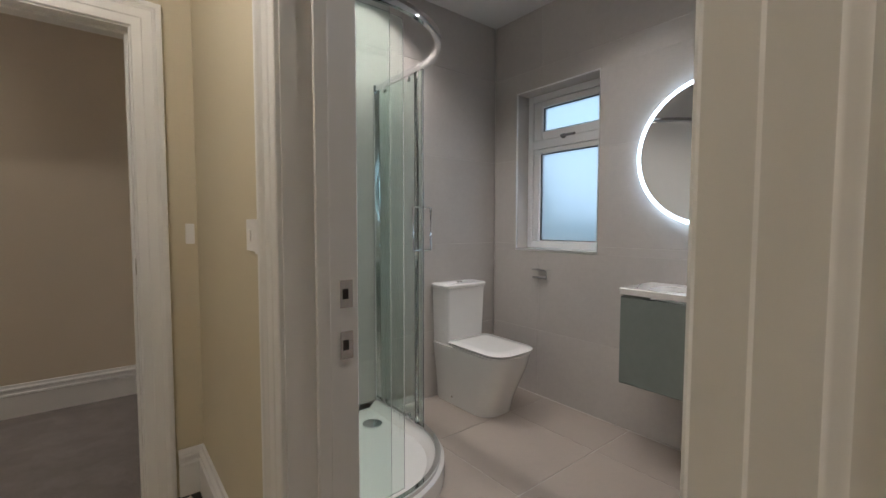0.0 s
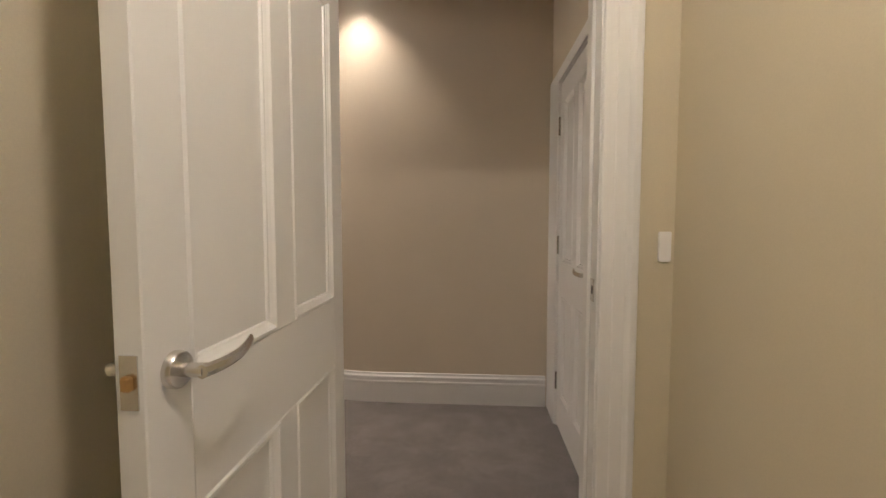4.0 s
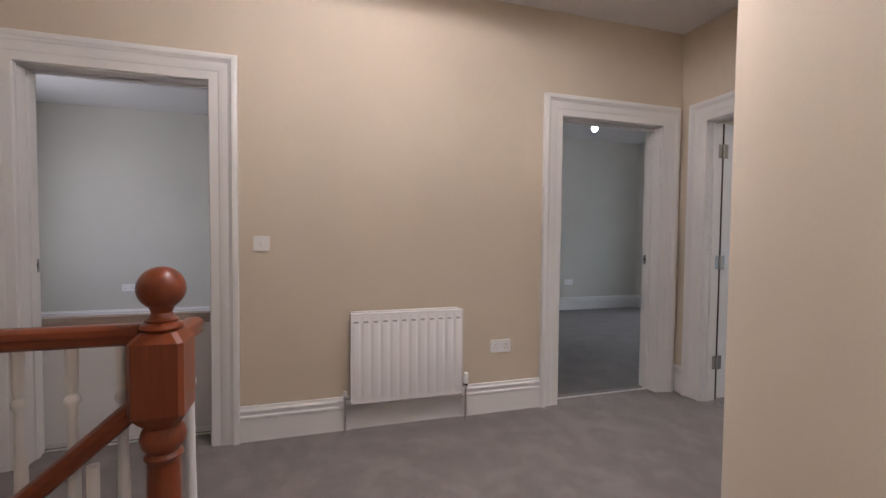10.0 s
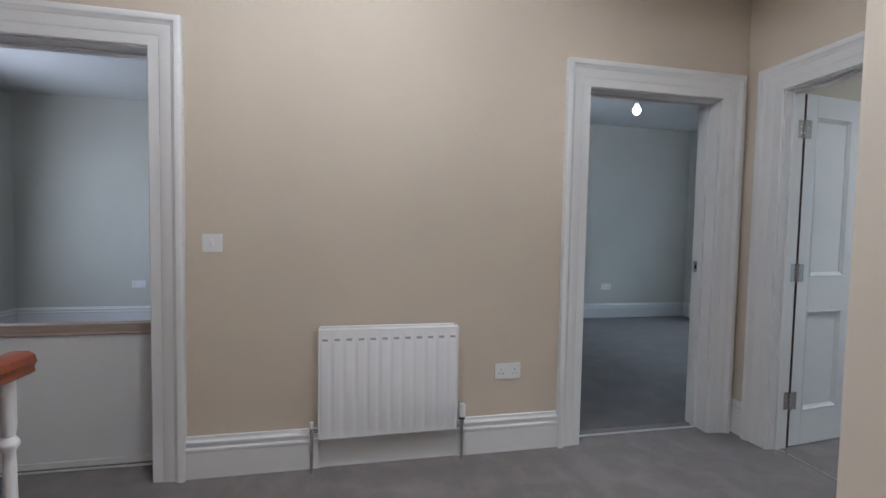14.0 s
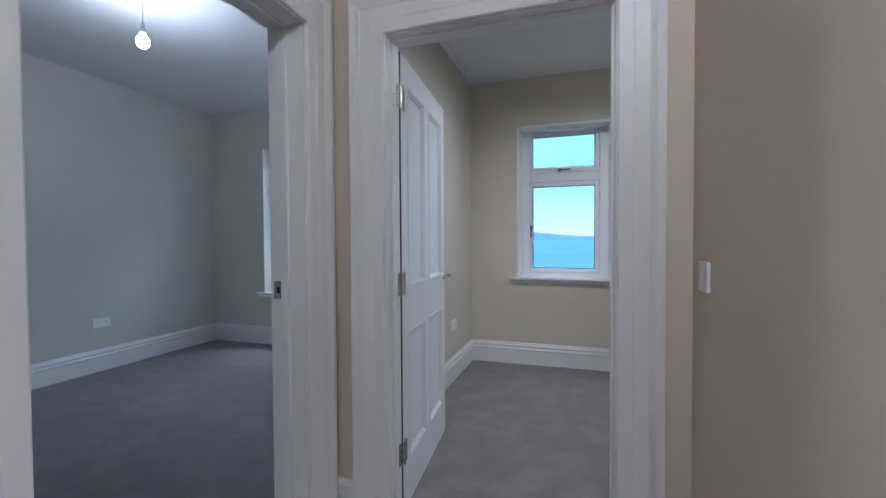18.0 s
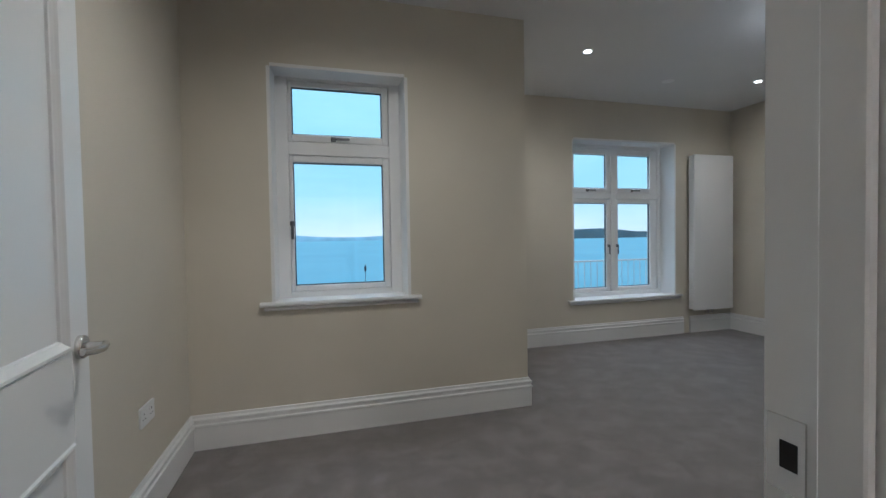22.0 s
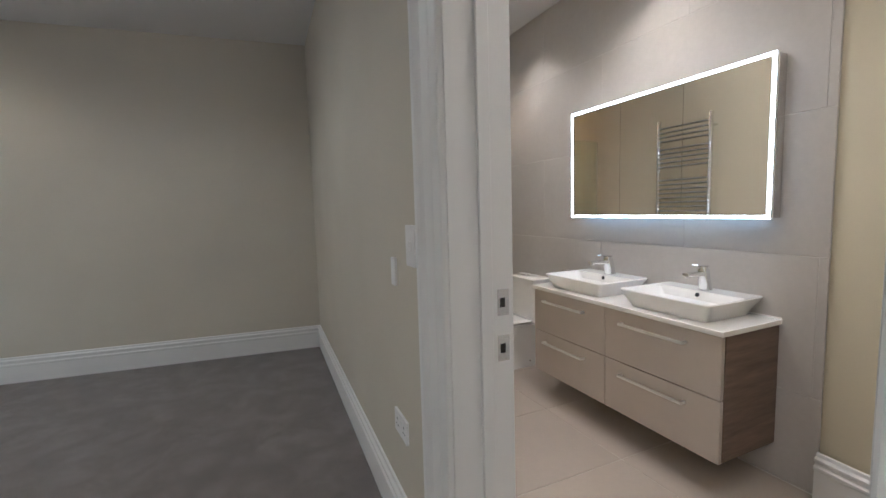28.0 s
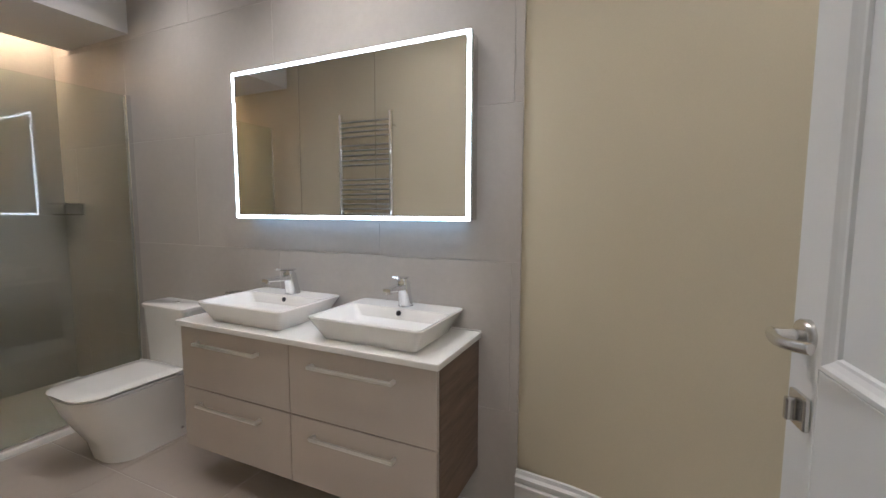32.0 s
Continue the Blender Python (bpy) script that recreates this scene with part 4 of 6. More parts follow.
def outlets(d, w, h):
    for sx in (-1, 1):
        cx = sx * w * 0.27
        part("rocker", bx((cx - sx * 0.022 - 0.006, -0.0125, 0.010), (cx - sx * 0.022 + 0.006, -0.008, 0.028), 0.0015), PLASTIC, d)
        part("pin_hole", bx((cx - 0.002, -0.0096, 0.006), (cx + 0.002, -0.0086, 0.015)), DARK, d)
        for k in (-0.011, 0.011):
            part("pin_hole", bx((cx + k - 0.004, -0.0096, -0.014), (cx + k + 0.004, -0.0086, -0.010)), DARK, d)


plate("double_socket", pose(0, 3.205, 0.45, 0, 0, 90), 0.148, 0.086, "white double socket above the landing skirting", "socket", outlets)
plate("light_switch", pose(0, 1.70, 1.145, 0, 0, 90), 0.086, 0.086, "white single light switch on the cream wall", "light switch", rockers(1))
plate("light_switch", pose(1.34, 4.545, 1.10, 0, 0, -90), 0.086, 0.086, "white single light switch beside the bedroom door", "light switch", rockers(1))
plate("light_switch", pose(3.78, 0.369, 1.16, 0, 0, -90), 0.084, 0.086, "white light switch beside the bathroom door", "light switch", rockers(1))


def isolator(d, w, h):
    """A fan isolator: a centre rocker, printed marks either side and a proud rim."""
    part("rim", bx((-w / 2 + 0.004, -0.0105, -h / 2 + 0.004), (w / 2 - 0.004, -0.0085, h / 2 - 0.004), 0.002), PLASTIC, d)
    part("rocker", bx((-0.009, -0.0150, -0.015), (0.009, -0.0100, 0.015), 0.002), PLASTIC, d)
    for sx in (-1, 1):
        part("screw_recess", lathe(bmesh.new(), [(0.0085, 0), (0.0075, 0.0008), (0.0, 0.0008)], 14, Matrix.Translation((sx * 0.031, -0.0105, 0)) @ Matrix.Rotation(radians(90), 4, "X")), ENAMEL, d)
    part("printed_mark", bx((-0.006, -0.0108, 0.024), (0.006, -0.0104, 0.0255)), SLOT_GREY, d)


plate("fan_isolator", pose(3.78, 0.279, 1.157, 0, 0, -90), 0.095, 0.092, "white fan isolator plate beside the bathroom door", "light switch", isolator)
plate("blank_plate", pose(3.751, 1.27, 1.15), 0.034, 0.088, "small white blank plate in the corner", "blank plate")
sv = (SOUTH1 - SOUTH0).normalized()


def on_south(x, z):
    k = (SOUTH0.x - x) / -sv.x
    return pose(x, SOUTH0.y + sv.y * k, z, 0, 0, SLANT)


plate("light_switch", on_south(2.855, 1.15), 0.086, 0.13, "white double light switch beside the ensuite door", "light switch", rockers(2))
plate("blank_plate", on_south(3.06, 1.045), 0.05, 0.10, "narrow white control plate on the bedroom wall", "control plate")
plate("double_socket", on_south(3.04, 0.475), 0.148, 0.086, "white double socket low on the bedroom wall", "socket", outlets)
plate("double_socket", pose(5.68, 7.93, 0.48, 0, 0, -90), 0.148, 0.086, "white double socket on the bedroom wall", "socket", outlets)
plate("double_socket", pose(-0.07, 6.65, 0.47, 0, 0, 90), 0.148, 0.086, "white double socket behind the open door", "socket", outlets)
plate("double_socket", pose(-3.3, 5.9, 0.45, 0, 0, 90), 0.148, 0.086, "white double socket in the side room", "socket", outlets)
plate("double_socket", pose(-3.7, -0.29, 0.48, 0, 0, 90), 0.148, 0.086, "white double socket in the far room", "socket", outlets)

th = plate("thermostat", pose(2.49, 1.661, 1.095, 0, 0, 90), 0.084, 0.082, "white round-dial room thermostat", "thermostat")
part("case", bx((-0.041, -0.03, -0.040), (0.041, -0.009, 0.040), 0.006, 2), PLASTIC, th)
dl = bmesh.new()
lathe(dl, [(0.030, 0), (0.029, 0.008), (0.026, 0.010), (0.0, 0.010)], 28, Matrix.Translation((0.004, -0.03, -0.002)) @ Matrix.Rotation(radians(90), 4, "X"))
part("dial", dl, PLASTIC, th, "", True)
part("dial_groove", lathe(bmesh.new(), [(0.0302, 0), (0.0302, 0.0012), (0.0316, 0.0012), (0.0316, 0)], 32, Matrix.Translation((0.004, -0.03, -0.002)) @ Matrix.Rotation(radians(90), 4, "X")), GREY_PRINT, th, "dark ring round the dial")
for k in range(8):
    a = radians(-60 + k * 43)
    part("dial_mark", bx((0.004 + 0.022 * math.sin(a) - 0.001, -0.0408, -0.002 + 0.022 * math.cos(a) - 0.001), (0.004 + 0.022 * math.sin(a) + 0.001, -0.0398, -0.002 + 0.022 * math.cos(a) + 0.001)), GREY_PRINT, th)
part("indicator", bx((-0.034, -0.0308, -0.034), (-0.027, -0.0298, -0.028)), GREY_PRINT, th)
dr = thing("wall_rail", pose(2.49, 1.605, 0.985), "cream painted timber rail along the short wall", "dado rail")
PROF = [(0, -0.030), (0.007, -0.030), (0.012, -0.018), (0.022, -0.008), (0.025, 0.004), (0.020, 0.014), (0, 0.017)]
part("moulding", sweep(bmesh.new(), [(0.0, 0.16), (0.0, 0.0)], PROF), CREAM, dr)
part("return_end", sweep(bmesh.new(), [(-0.12, 0.16), (0.0, 0.16), (0.0, 0.158)], PROF), CREAM, dr)

pir = thing("motion_sensor", pose(0.055, 0.30, 2.50, 0, 0, 180), "white motion sensor high in the corner", "motion sensor")
pb = bmesh.new()
prism(pb, rounded(-0.03, -0.055, 0.03, 0.055, 0.02, 4), -0.045, 0.0, 1)
bmesh.ops.bevel(pb, geom=pb.edges[:], offset=0.006, segments=2, affect="EDGES")
part("case", pb, PLASTIC, pir, "", True)
part("lens", bx((-0.02, -0.048, -0.04), (0.02, -0.044, -0.005), 0.002), PLASTIC, pir)
part("slot", bx((-0.02, -0.0465, 0.02), (0.02, -0.0445, 0.026)), DARK, pir)


# ---- radiators ----
def radiator(m, w, h):
    d = thing("radiator", m, "white panel radiator under the cream wall", "radiator")
    pitch = w / 12.0
    for y0, sgn in ((-0.092, 1), (-0.040, -1)):
        b = bmesh.new()
        n = 12
        z0, z1 = 0.0, h
        cols = []
        for k in range(n):
            cols += [(w * (k + q) / n, dd) for q, dd in ((0.0, 0.0), (0.08, 0.0005), (0.16, 0.003), (0.24, 0.0055), (0.32, 0.006), (0.68, 0.006), (0.76, 0.0055), (0.84, 0.003), (0.92, 0.0005))]
        cols.append((w, 0.0))
        rows = [(z0, 0), (z0 + 0.030, 0), (z0 + 0.045, 1), (z1 - 0.075, 1), (z1 - 0.060, 0), (z1, 0)]
        grid = [[b.verts.new((x, y0 + sgn * (0.009 if q == 0 else 0.009 - dd), z)) for x, dd in cols] for z, q in rows]
        back = [[b.verts.new((x, y0 + sgn * 0.016, z)) for x, dd in cols] for z in (z0, z1)]
        for r0, r1 in zip(grid, grid[1:]):
            for k in range(len(cols) - 1):
                b.faces.new((r0[k], r0[k + 1], r1[k + 1], r1[k]))
        for k in range(len(cols) - 1):
            b.faces.new((back[0][k], back[0][k + 1], grid[0][k + 1], grid[0][k]))
            b.faces.new((back[1][k], back[1][k + 1], grid[-1][k + 1], grid[-1][k]))
            b.faces.new((back[0][k], back[0][k + 1], back[1][k + 1], back[1][k]))
        part("panel", b, ENAMEL, d, "", True)
    part("top_grille", bx((0.004, -0.080, h - 0.012), (w - 0.004, -0.040, h - 0.002), 0.002), ENAMEL, d)
    part("rear_lip", bx((-0.002, -0.040, h - 0.02), (w - 0.012, -0.030, h + 0.010), 0.003), ENAMEL, d)
    for x0, x1 in ((-0.003, 0.004), (w - 0.004, w + 0.003)):
        part("end_panel", bx((x0, -0.088, 0.02), (x1, -0.03, h + 0.001), 0.002), ENAMEL, d)
    for k in range(12):
        part("pressed_slot", bx((w * (k + 0.5) / 12 - 0.014, -0.0845, h - 0.056), (w * (k + 0.5) / 12 + 0.014, -0.0815, h - 0.044), 0.001), SLOT_GREY, d)
    for k in range(11):
        part("convector_fin", bx((w * (k + 0.7) / 12, -0.078, 0.03), (w * (k + 0.7) / 12 + 0.002, -0.044, h - 0.015)), ENAMEL, d)
    for k in (0.15, 0.85):
        part("bracket", bx((w * k - 0.012, -0.034, 0.08), (w * k + 0.012, 0.0, h - 0.1)), ENAMEL, d)
    for x, big in ((-0.035, False), (w + 0.035, True)):
        v = bmesh.new()
        rod(v, (x, -0.062, -0.18), (x, -0.062, 0.045), 0.0075, 10)
        part("pipe", v, COPPER, d, "bare metal supply pipe", True)
        k = bmesh.new()
        rod(k, (x, -0.062, 0.02), (x, -0.062, 0.05), 0.012, 12)
        rod(k, (x, -0.062, 0.035), (0.0 if x < 0 else w, -0.062, 0.035), 0.010, 12)
        part("valve_body", k, CHROME, d, "", True)
        c = bmesh.new()
        if big:
            lathe(c, [(0.016, 0), (0.017, 0.01), (0.017, 0.055), (0.013, 0.07), (0, 0.072)], 16, Matrix.Translation((x, -0.062, 0.055)))
            part("collar", lathe(bmesh.new(), [(0.0165, 0), (0.0165, 0.012)], 16, Matrix.Translation((x, -0.062, 0.046))), DARK, d)
        else:
            lathe(c, [(0.010, 0), (0.011, 0.005), (0.010, 0.03), (0, 0.033)], 12, Matrix.Translation((x, -0.062, 0.05)))
        part("valve_cap", c, PLASTIC, d, "", True)
    return d


radiator(pose(0.0, 2.20, 0.18, 0, 0, 90), 0.70, 0.545)
tr = thing("tall_radiator", pose(4.99, 8.71, 0.29), "tall flat white panel radiator beside the window", "radiator")
tb = bx((0.0, -0.115, 0.0), (0.60, -0.095, 1.88), 0.006, 2)
part("front_panel", tb, ENAMEL, tr, "", True)
part("back_panel", bx((0.02, -0.05, 0.03), (0.58, -0.035, 1.85), 0.004), ENAMEL, tr)
for x0, x1 in ((0.0, 0.006), (0.594, 0.60)):
    part("side_cover", bx((x0, -0.095, 0.01), (x1, -0.03, 1.87), 0.002), ENAMEL, tr)
for k in range(13):
    part("top_slat", bx((0.02 + k * 0.0435, -0.093, 1.862), (0.045 + k * 0.0435, -0.032, 1.87), 0.001), ENAMEL, tr)
for k in range(11):
    part("convector_fin", bx((0.04 + k * 0.05, -0.093, 0.03), (0.043 + k * 0.05, -0.05, 1.85)), ENAMEL, tr)
for x in (0.27, 0.33):
    part("pipe", rod(bmesh.new(), (x, -0.06, -0.05), (x, -0.06, 0.02), 0.009, 10), CHROME, tr, "", True)
    part("wall_pipe", rod(bmesh.new(), (x, -0.06, -0.045), (x, 0.0, -0.045), 0.009, 10), CHROME, tr, "", True)
for k in (0.3, 1.6):
    part("bracket", bx((0.25, -0.035, k), (0.35, 0.0, k + 0.06)), ENAMEL, tr)


# ---- stairs and banisters ----
def newel(x, y, foot=0.0):
    d = thing("newel_post", pose(x, y, foot), "turned mahogany newel post with a ball finial", "newel post", "newel posts")
    h = -foot

    def square(q, c):
        return [(-q + c, -q), (q - c, -q), (q, -q + c), (q, q - c), (q - c, q), (-q + c, q), (-q, q - c), (-q, -q + c)]

    part("post_block", loft(bmesh.new(), [(square(0.050, 0.020), 0.672 + h), (square(0.068, 0.012), 0.704 + h), (square(0.068, 0.012), 0.905 + h), (square(0.046, 0.012), 0.932 + h)]), MAHOGANY, d)
    part("base_block", bx((-0.064, -0.064, -0.10), (0.064, 0.064, 0.12), 0.004), MAHOGANY, d)
    c = bmesh.new()
    lathe(c, [(0.040, 0.928 + h), (0.052, 0.934 + h), (0.056, 0.942 + h), (0.052, 0.951 + h), (0.040, 0.956 + h), (0.042, 0.963 + h), (0.031, 0.970 + h), (0.026, 0.982 + h), (0.030, 0.994 + h), (0.034, 1.002 + h)], 28)
    part("cap", c, MAHOGANY, d, "", True)
    f = bmesh.new()
    bmesh.ops.create_uvsphere(f, u_segments=32, v_segments=20, radius=0.061, matrix=Matrix.Translation((0, 0, 1.05 + h)))
    part("ball_finial", f, MAHOGANY, d, "polished mahogany ball", True)
    t = bmesh.new()
    lathe(t, [(0.040, 0.12), (0.046, 0.14), (0.034, 0.165), (0.046, 0.20), (0.045, 0.26), (0.034, 0.562 + h), (0.040, 0.570 + h), (0.041, 0.578 + h), (0.033, 0.588 + h), (0.044, 0.606 + h),
              (0.049, 0.630 + h), (0.044, 0.652 + h), (0.035, 0.662 + h), (0.040, 0.670 + h), (0.039, 0.680 + h)], 28)
    bmesh.ops.scale(t, vec=(1.2, 1.2, 1), verts=t.verts)
    part("turned_shaft", t, MAHOGANY, d, "", True)
    return d


NX, NY = 1.271, 1.582
newel(NX, NY, -0.35)
newel(NX, 0.565, 0.0)
RAIL = [(-0.030, -0.022), (-0.022, -0.028), (0.022, -0.028), (0.030, -0.022), (0.028, -0.010), (0.034, 0.002), (0.030, 0.018), (0.016, 0.027), (-0.016, 0.027), (-0.030, 0.018), (-0.034, 0.002), (-0.028, -0.010)]


def handrail(a, b, label):
    a, b = Vector(a), Vector(b)
    v = b - a
    d = thing("handrail", Matrix.Translation(a), label, "handrail")
    bm = bmesh.new()
    side = Vector((v.y, -v.x, 0)).normalized()
    up = side.cross(v.normalized())
    rings = [[bm.verts.new(q + side * u + up * w) for u, w in RAIL] for q in (Vector((0, 0, 0)), v)]
    n = len(RAIL)
    for k in range(n):
        bm.faces.new((rings[0][k], rings[0][(k + 1) % n], rings[1][(k + 1) % n], rings[1][k]))
    bm.faces.new(rings[0])
    bm.faces.new(rings[1])
    part("rail", bm, MAHOGANY_ALONG if abs(v.y) > abs(v.x) else MAHOGANY, d, "", True)
    return d


handrail((NX, 0.61, 0.925), (NX, NY - 0.05, 0.925), "level mahogany handrail between two newel posts")
handrail((NX - 0.05, 1.598, 0.897), (1.045, 1.604, 0.897), "short end of mahogany handrail past the newel post")
handrail((NX + 0.02, NY - 0.05, 0.735), (NX + 0.02, 0.30, -0.345), "sloping mahogany handrail down the stairs")


def baluster(x, y, h, foot=0.0):
    d = thing("baluster", pose(x, y, foot), "white painted turned baluster", "baluster", "banister balusters")
    q = 0.019
    part("base_block", bx((-q, -q, 0), (q, q, 0.20), 0.002), TRIM, d)
    part("spindle", lathe(bmesh.new(), [(0.0165, 0.198), (0.011, 0.205), (0.016, 0.217), (0.010, 0.229), (0.016, 0.241), (0.010, 0.252), (0.0155, 0.264), (0.0165, 0.285), (0.0145, 0.34), (0.0105, h - 0.19),
                                        (0.010, h - 0.165), (0.0165, h - 0.152), (0.0165, h - 0.142), (0.010, h - 0.13), (0.0125, h - 0.11), (0.013, h)], 12, Matrix.Diagonal((1.15, 1.15, 1, 1))), TRIM, d, "", True)
    return d


first = baluster(NX, 0.68, 0.848, 0.052)
for k in range(1, 8):
    copy_thing(first, pose(NX, 0.68 + k * 0.115, 0.052))
copy_thing(first, pose(1.085, 1.603, 0.0) @ Matrix.Diagonal((1, 1, 1.026, 1)))
part_ = thing("balustrade_base", pose(NX, 0.56, 0.0), "white painted base rail under the balusters", "base rail")
part("base_rail", bx((-0.035, 0.04, 0.0), (0.035, 0.98, 0.052), 0.004), TRIM, part_)
part("string_board", bx((0.032, -0.1, -0.32), (0.052, 1.06, 0.0), 0.003), TRIM, part_)
stairs = thing("staircase", pose(1.33, 1.62, 0), "carpeted staircase going down from the landing", "staircase")
for k in range(9):
    y1 = -k * 0.23
    part("step", bx((0.0, y1 - 0.25, -0.18 * (k + 1) - 0.04), (1.04, y1, -0.18 * (k + 1)), 0.012, 2), CARPET, stairs)
    part("riser", bx((0.0, y1 - 0.012, -0.18 * (k + 1)), (1.04, y1, -0.18 * k - 0.012)), CARPET, stairs)
part("nosing", bx((0.0, -0.012, -0.05), (1.04, 0.02, 0.001), 0.008, 2), CARPET, stairs)
for k in range(7):
    copy_thing(first, pose(NX + 0.022, NY - 0.16 - k * 0.135, -0.270 - k * 0.1183))
slab("floor_stairwell", [(1.1, -1.0), (2.5, -1.0), (2.5, 1.7), (1.1, 1.7)], -2.7, -2.6, CARPET, "carpet at the foot of the stairs", "carpet")

# far room beyond the second doorway: a low white panel and its cap
lp = thing("low_panel", pose(-0.20, 0.3, 0), "low white boarded panel with a bare timber cap", "panel")
part("board", bx((-0.05, 0, 0.0), (0.0, 1.9, 0.675), 0.003), DOOR_WHITE, lp)
part("kick_strip", bx((0.0, 0, 0.0), (0.006, 1.9, 0.03)), TRIM, lp)
part("timber_cap", bx((-0.060, 0, 0.675), (0.004, 1.9, 0.724), 0.003), RAW_TIMBER, lp, "bare brown timber cap")
part("cap_bead", bx((0.0, 0, 0.668), (0.010, 1.9, 0.680), 0.003), RAW_TIMBER, lp)

# carpet joints in the doorways
for nm, m, w, mt, lab in (("threshold_strip", pose(-0.075, 3.655, 0, 0, 0, 90), 0.85, SATIN, "thin bright metal carpet bar in the side room doorway"),
                          ("threshold_strip", pose(-0.16, 0.585, 0, 0, 0, 90), 0.845, SATIN, "thin metal carpet bar in the doorway beside the stairs"),
                          ("threshold_strip", pose(0.25, 4.764, 0), 0.855, STEEL, "dull metal carpet bar in the bedroom doorway")):
    e = thing(nm, m, lab, "threshold strip")
    part("strip", bx((0.0, -0.009, -0.002), (w, 0.009, 0.005), 0.002), mt, e)
    part("carpet_joint", bx((0.0, 0.009, -0.002), (w, 0.015, 0.0015)), DARK, e)

# lobby floor edge and threshold
ts = thing("threshold_strip", pose(2.74, 1.345, 0), "dark metal carpet edge strip in the doorway", "threshold strip")
part("strip", bx((0.0, -0.012, -0.004), (0.82, 0.012, 0.004), 0.002), STEEL, ts)
part("groove", bx((0.0, -0.020, -0.0042), (0.82, -0.012, -0.0015)), DARK, ts)
gap = thing("floor_edge_gap", pose(3.745, 0.3, -0.004), "dark ragged gap along the bare floor board", "floor gap")
random.seed(5)
gb = bmesh.new()
edge = [(-0.006 - 0.022 * random.random(), k * 0.05) for k in range(20)]
prism(gb, edge + [(0.012, 0.95), (0.012, 0.0)], 0.0, 0.003)
part("gap", gb, DARK, gap)
gb = bmesh.new()
edge = [(-0.30 + k * 0.03, 0.945 - 0.015 * random.random()) for k in range(10)]
prism(gb, edge + [(-0.03, 0.962), (-0.30, 0.962)], 0.0, 0.003)
part("gap", gb, DARK, gap)


# ---- bathroom things ----
def rim_loop(x0, x1, y0, y1, r_front, r_back, n=6):
    """A plan outline: the wall at y1, the rounded front at y0."""
    pts = arc(x1 - r_front, y0 + r_front, r_front, -90, 0, n) + arc(x1 - r_back, y1 - r_back, r_back, 0, 90, 2)
    return pts + arc(x0 + r_back, y1 - r_back, r_back, 90, 180, 2) + arc(x0 + r_front, y0 + r_front, r_front, 180, 270, n)


def toilet(m, label, s=1.0, deep=0.0):
    """Back to the wall at y = 0, the bowl towards -y; deep sets bowl and cistern further out."""
    d = thing("toilet", m, label, "toilet", "toilets")
    z = 0.395 * s

    def ring_at(h, w, front, back=-0.01, rf=0.11, rb=0.02):
        return (rim_loop(-w, w, front - deep, back, rf, rb), h)

    part("pan", loft(bmesh.new(), [ring_at(0.0, 0.145, -0.50, -0.02), ring_at(0.02, 0.145, -0.505), ring_at(0.10, 0.148, -0.525), ring_at(0.20 * s, 0.158, -0.57, -0.01, 0.12), ring_at(0.31 * s, 0.172, -0.615, -0.01, 0.12), ring_at(z, 0.180, -0.638, -0.01, 0.12)]), CERAMIC, d, "", True)
    part("seat", loft(bmesh.new(), [ring_at(z + 0.003, 0.180, -0.64, -0.20 - deep, 0.11, 0.03), ring_at(z + 0.014, 0.182, -0.643, -0.195 - deep, 0.11, 0.03)]), CERAMIC, d, "", True)
    part("seat_gap", loft(bmesh.new(), [ring_at(z + 0.0145, 0.174, -0.634, -0.20 - deep, 0.11, 0.03), ring_at(z + 0.0185, 0.174, -0.634, -0.20 - deep, 0.11, 0.03)]), DARK, d)
    part("lid", loft(bmesh.new(), [ring_at(z + 0.019, 0.180, -0.642, -0.17 - deep, 0.11, 0.03), ring_at(z + 0.027, 0.183, -0.646, -0.165 - deep, 0.11, 0.03), ring_at(z + 0.032, 0.176, -0.637, -0.17 - deep, 0.105, 0.03), ring_at(z + 0.034, 0.12, -0.56, -0.22 - deep, 0.08, 0.03)]), CERAMIC, d, "closed slim white lid", True)
    part("hinge_block", bx((-0.16, -0.195 - deep, z - 0.002), (0.16, -0.165 - deep, z + 0.030), 0.01, 2), CERAMIC, d, "", True)
    part("cistern", loft(bmesh.new(), [ring_at(z, 0.165, -0.155, -0.005, 0.03, 0.01), ring_at(0.765 * s, 0.178, -0.165, -0.005, 0.03, 0.01)]), CERAMIC, d, "", True)
    part("cistern_lid", loft(bmesh.new(), [ring_at(0.768 * s, 0.184, -0.172, -0.003, 0.03, 0.01), ring_at(0.788 * s, 0.186, -0.174, -0.003, 0.03, 0.01), ring_at(0.796 * s, 0.178, -0.166, -0.006, 0.03, 0.01)]), CERAMIC, d, "", True)
    part("flush_button", lathe(bmesh.new(), [(0.022, 0), (0.022, 0.005), (0.018, 0.007), (0, 0.007)], 18, Matrix.Translation((0, -0.085 - deep, 0.796 * s))), CHROME, d, "chrome flush button", True)
    for sx in (-1, 1):
        part("fixing_cap", lathe(bmesh.new(), [(0.008, 0), (0.007, 0.003)], 10, Matrix.Translation((sx * 0.146, -0.18 - deep, 0.05)) @ Matrix.Rotation(radians(90 * sx), 4, "Y")), CHROME, d)
    return d


toilet(pose(5.38, 1.448, 0), "white close-coupled toilet with the lid down on grey tiles")
toilet(ENS @ pose(4.605, TILE_Y + 0.002, 0, 0, 0, 180), "white close-coupled toilet beside the double vanity", 0.88)

# shower enclosure in the bathroom corner
SX, SY, SR = 4.80, 0.48, 0.50
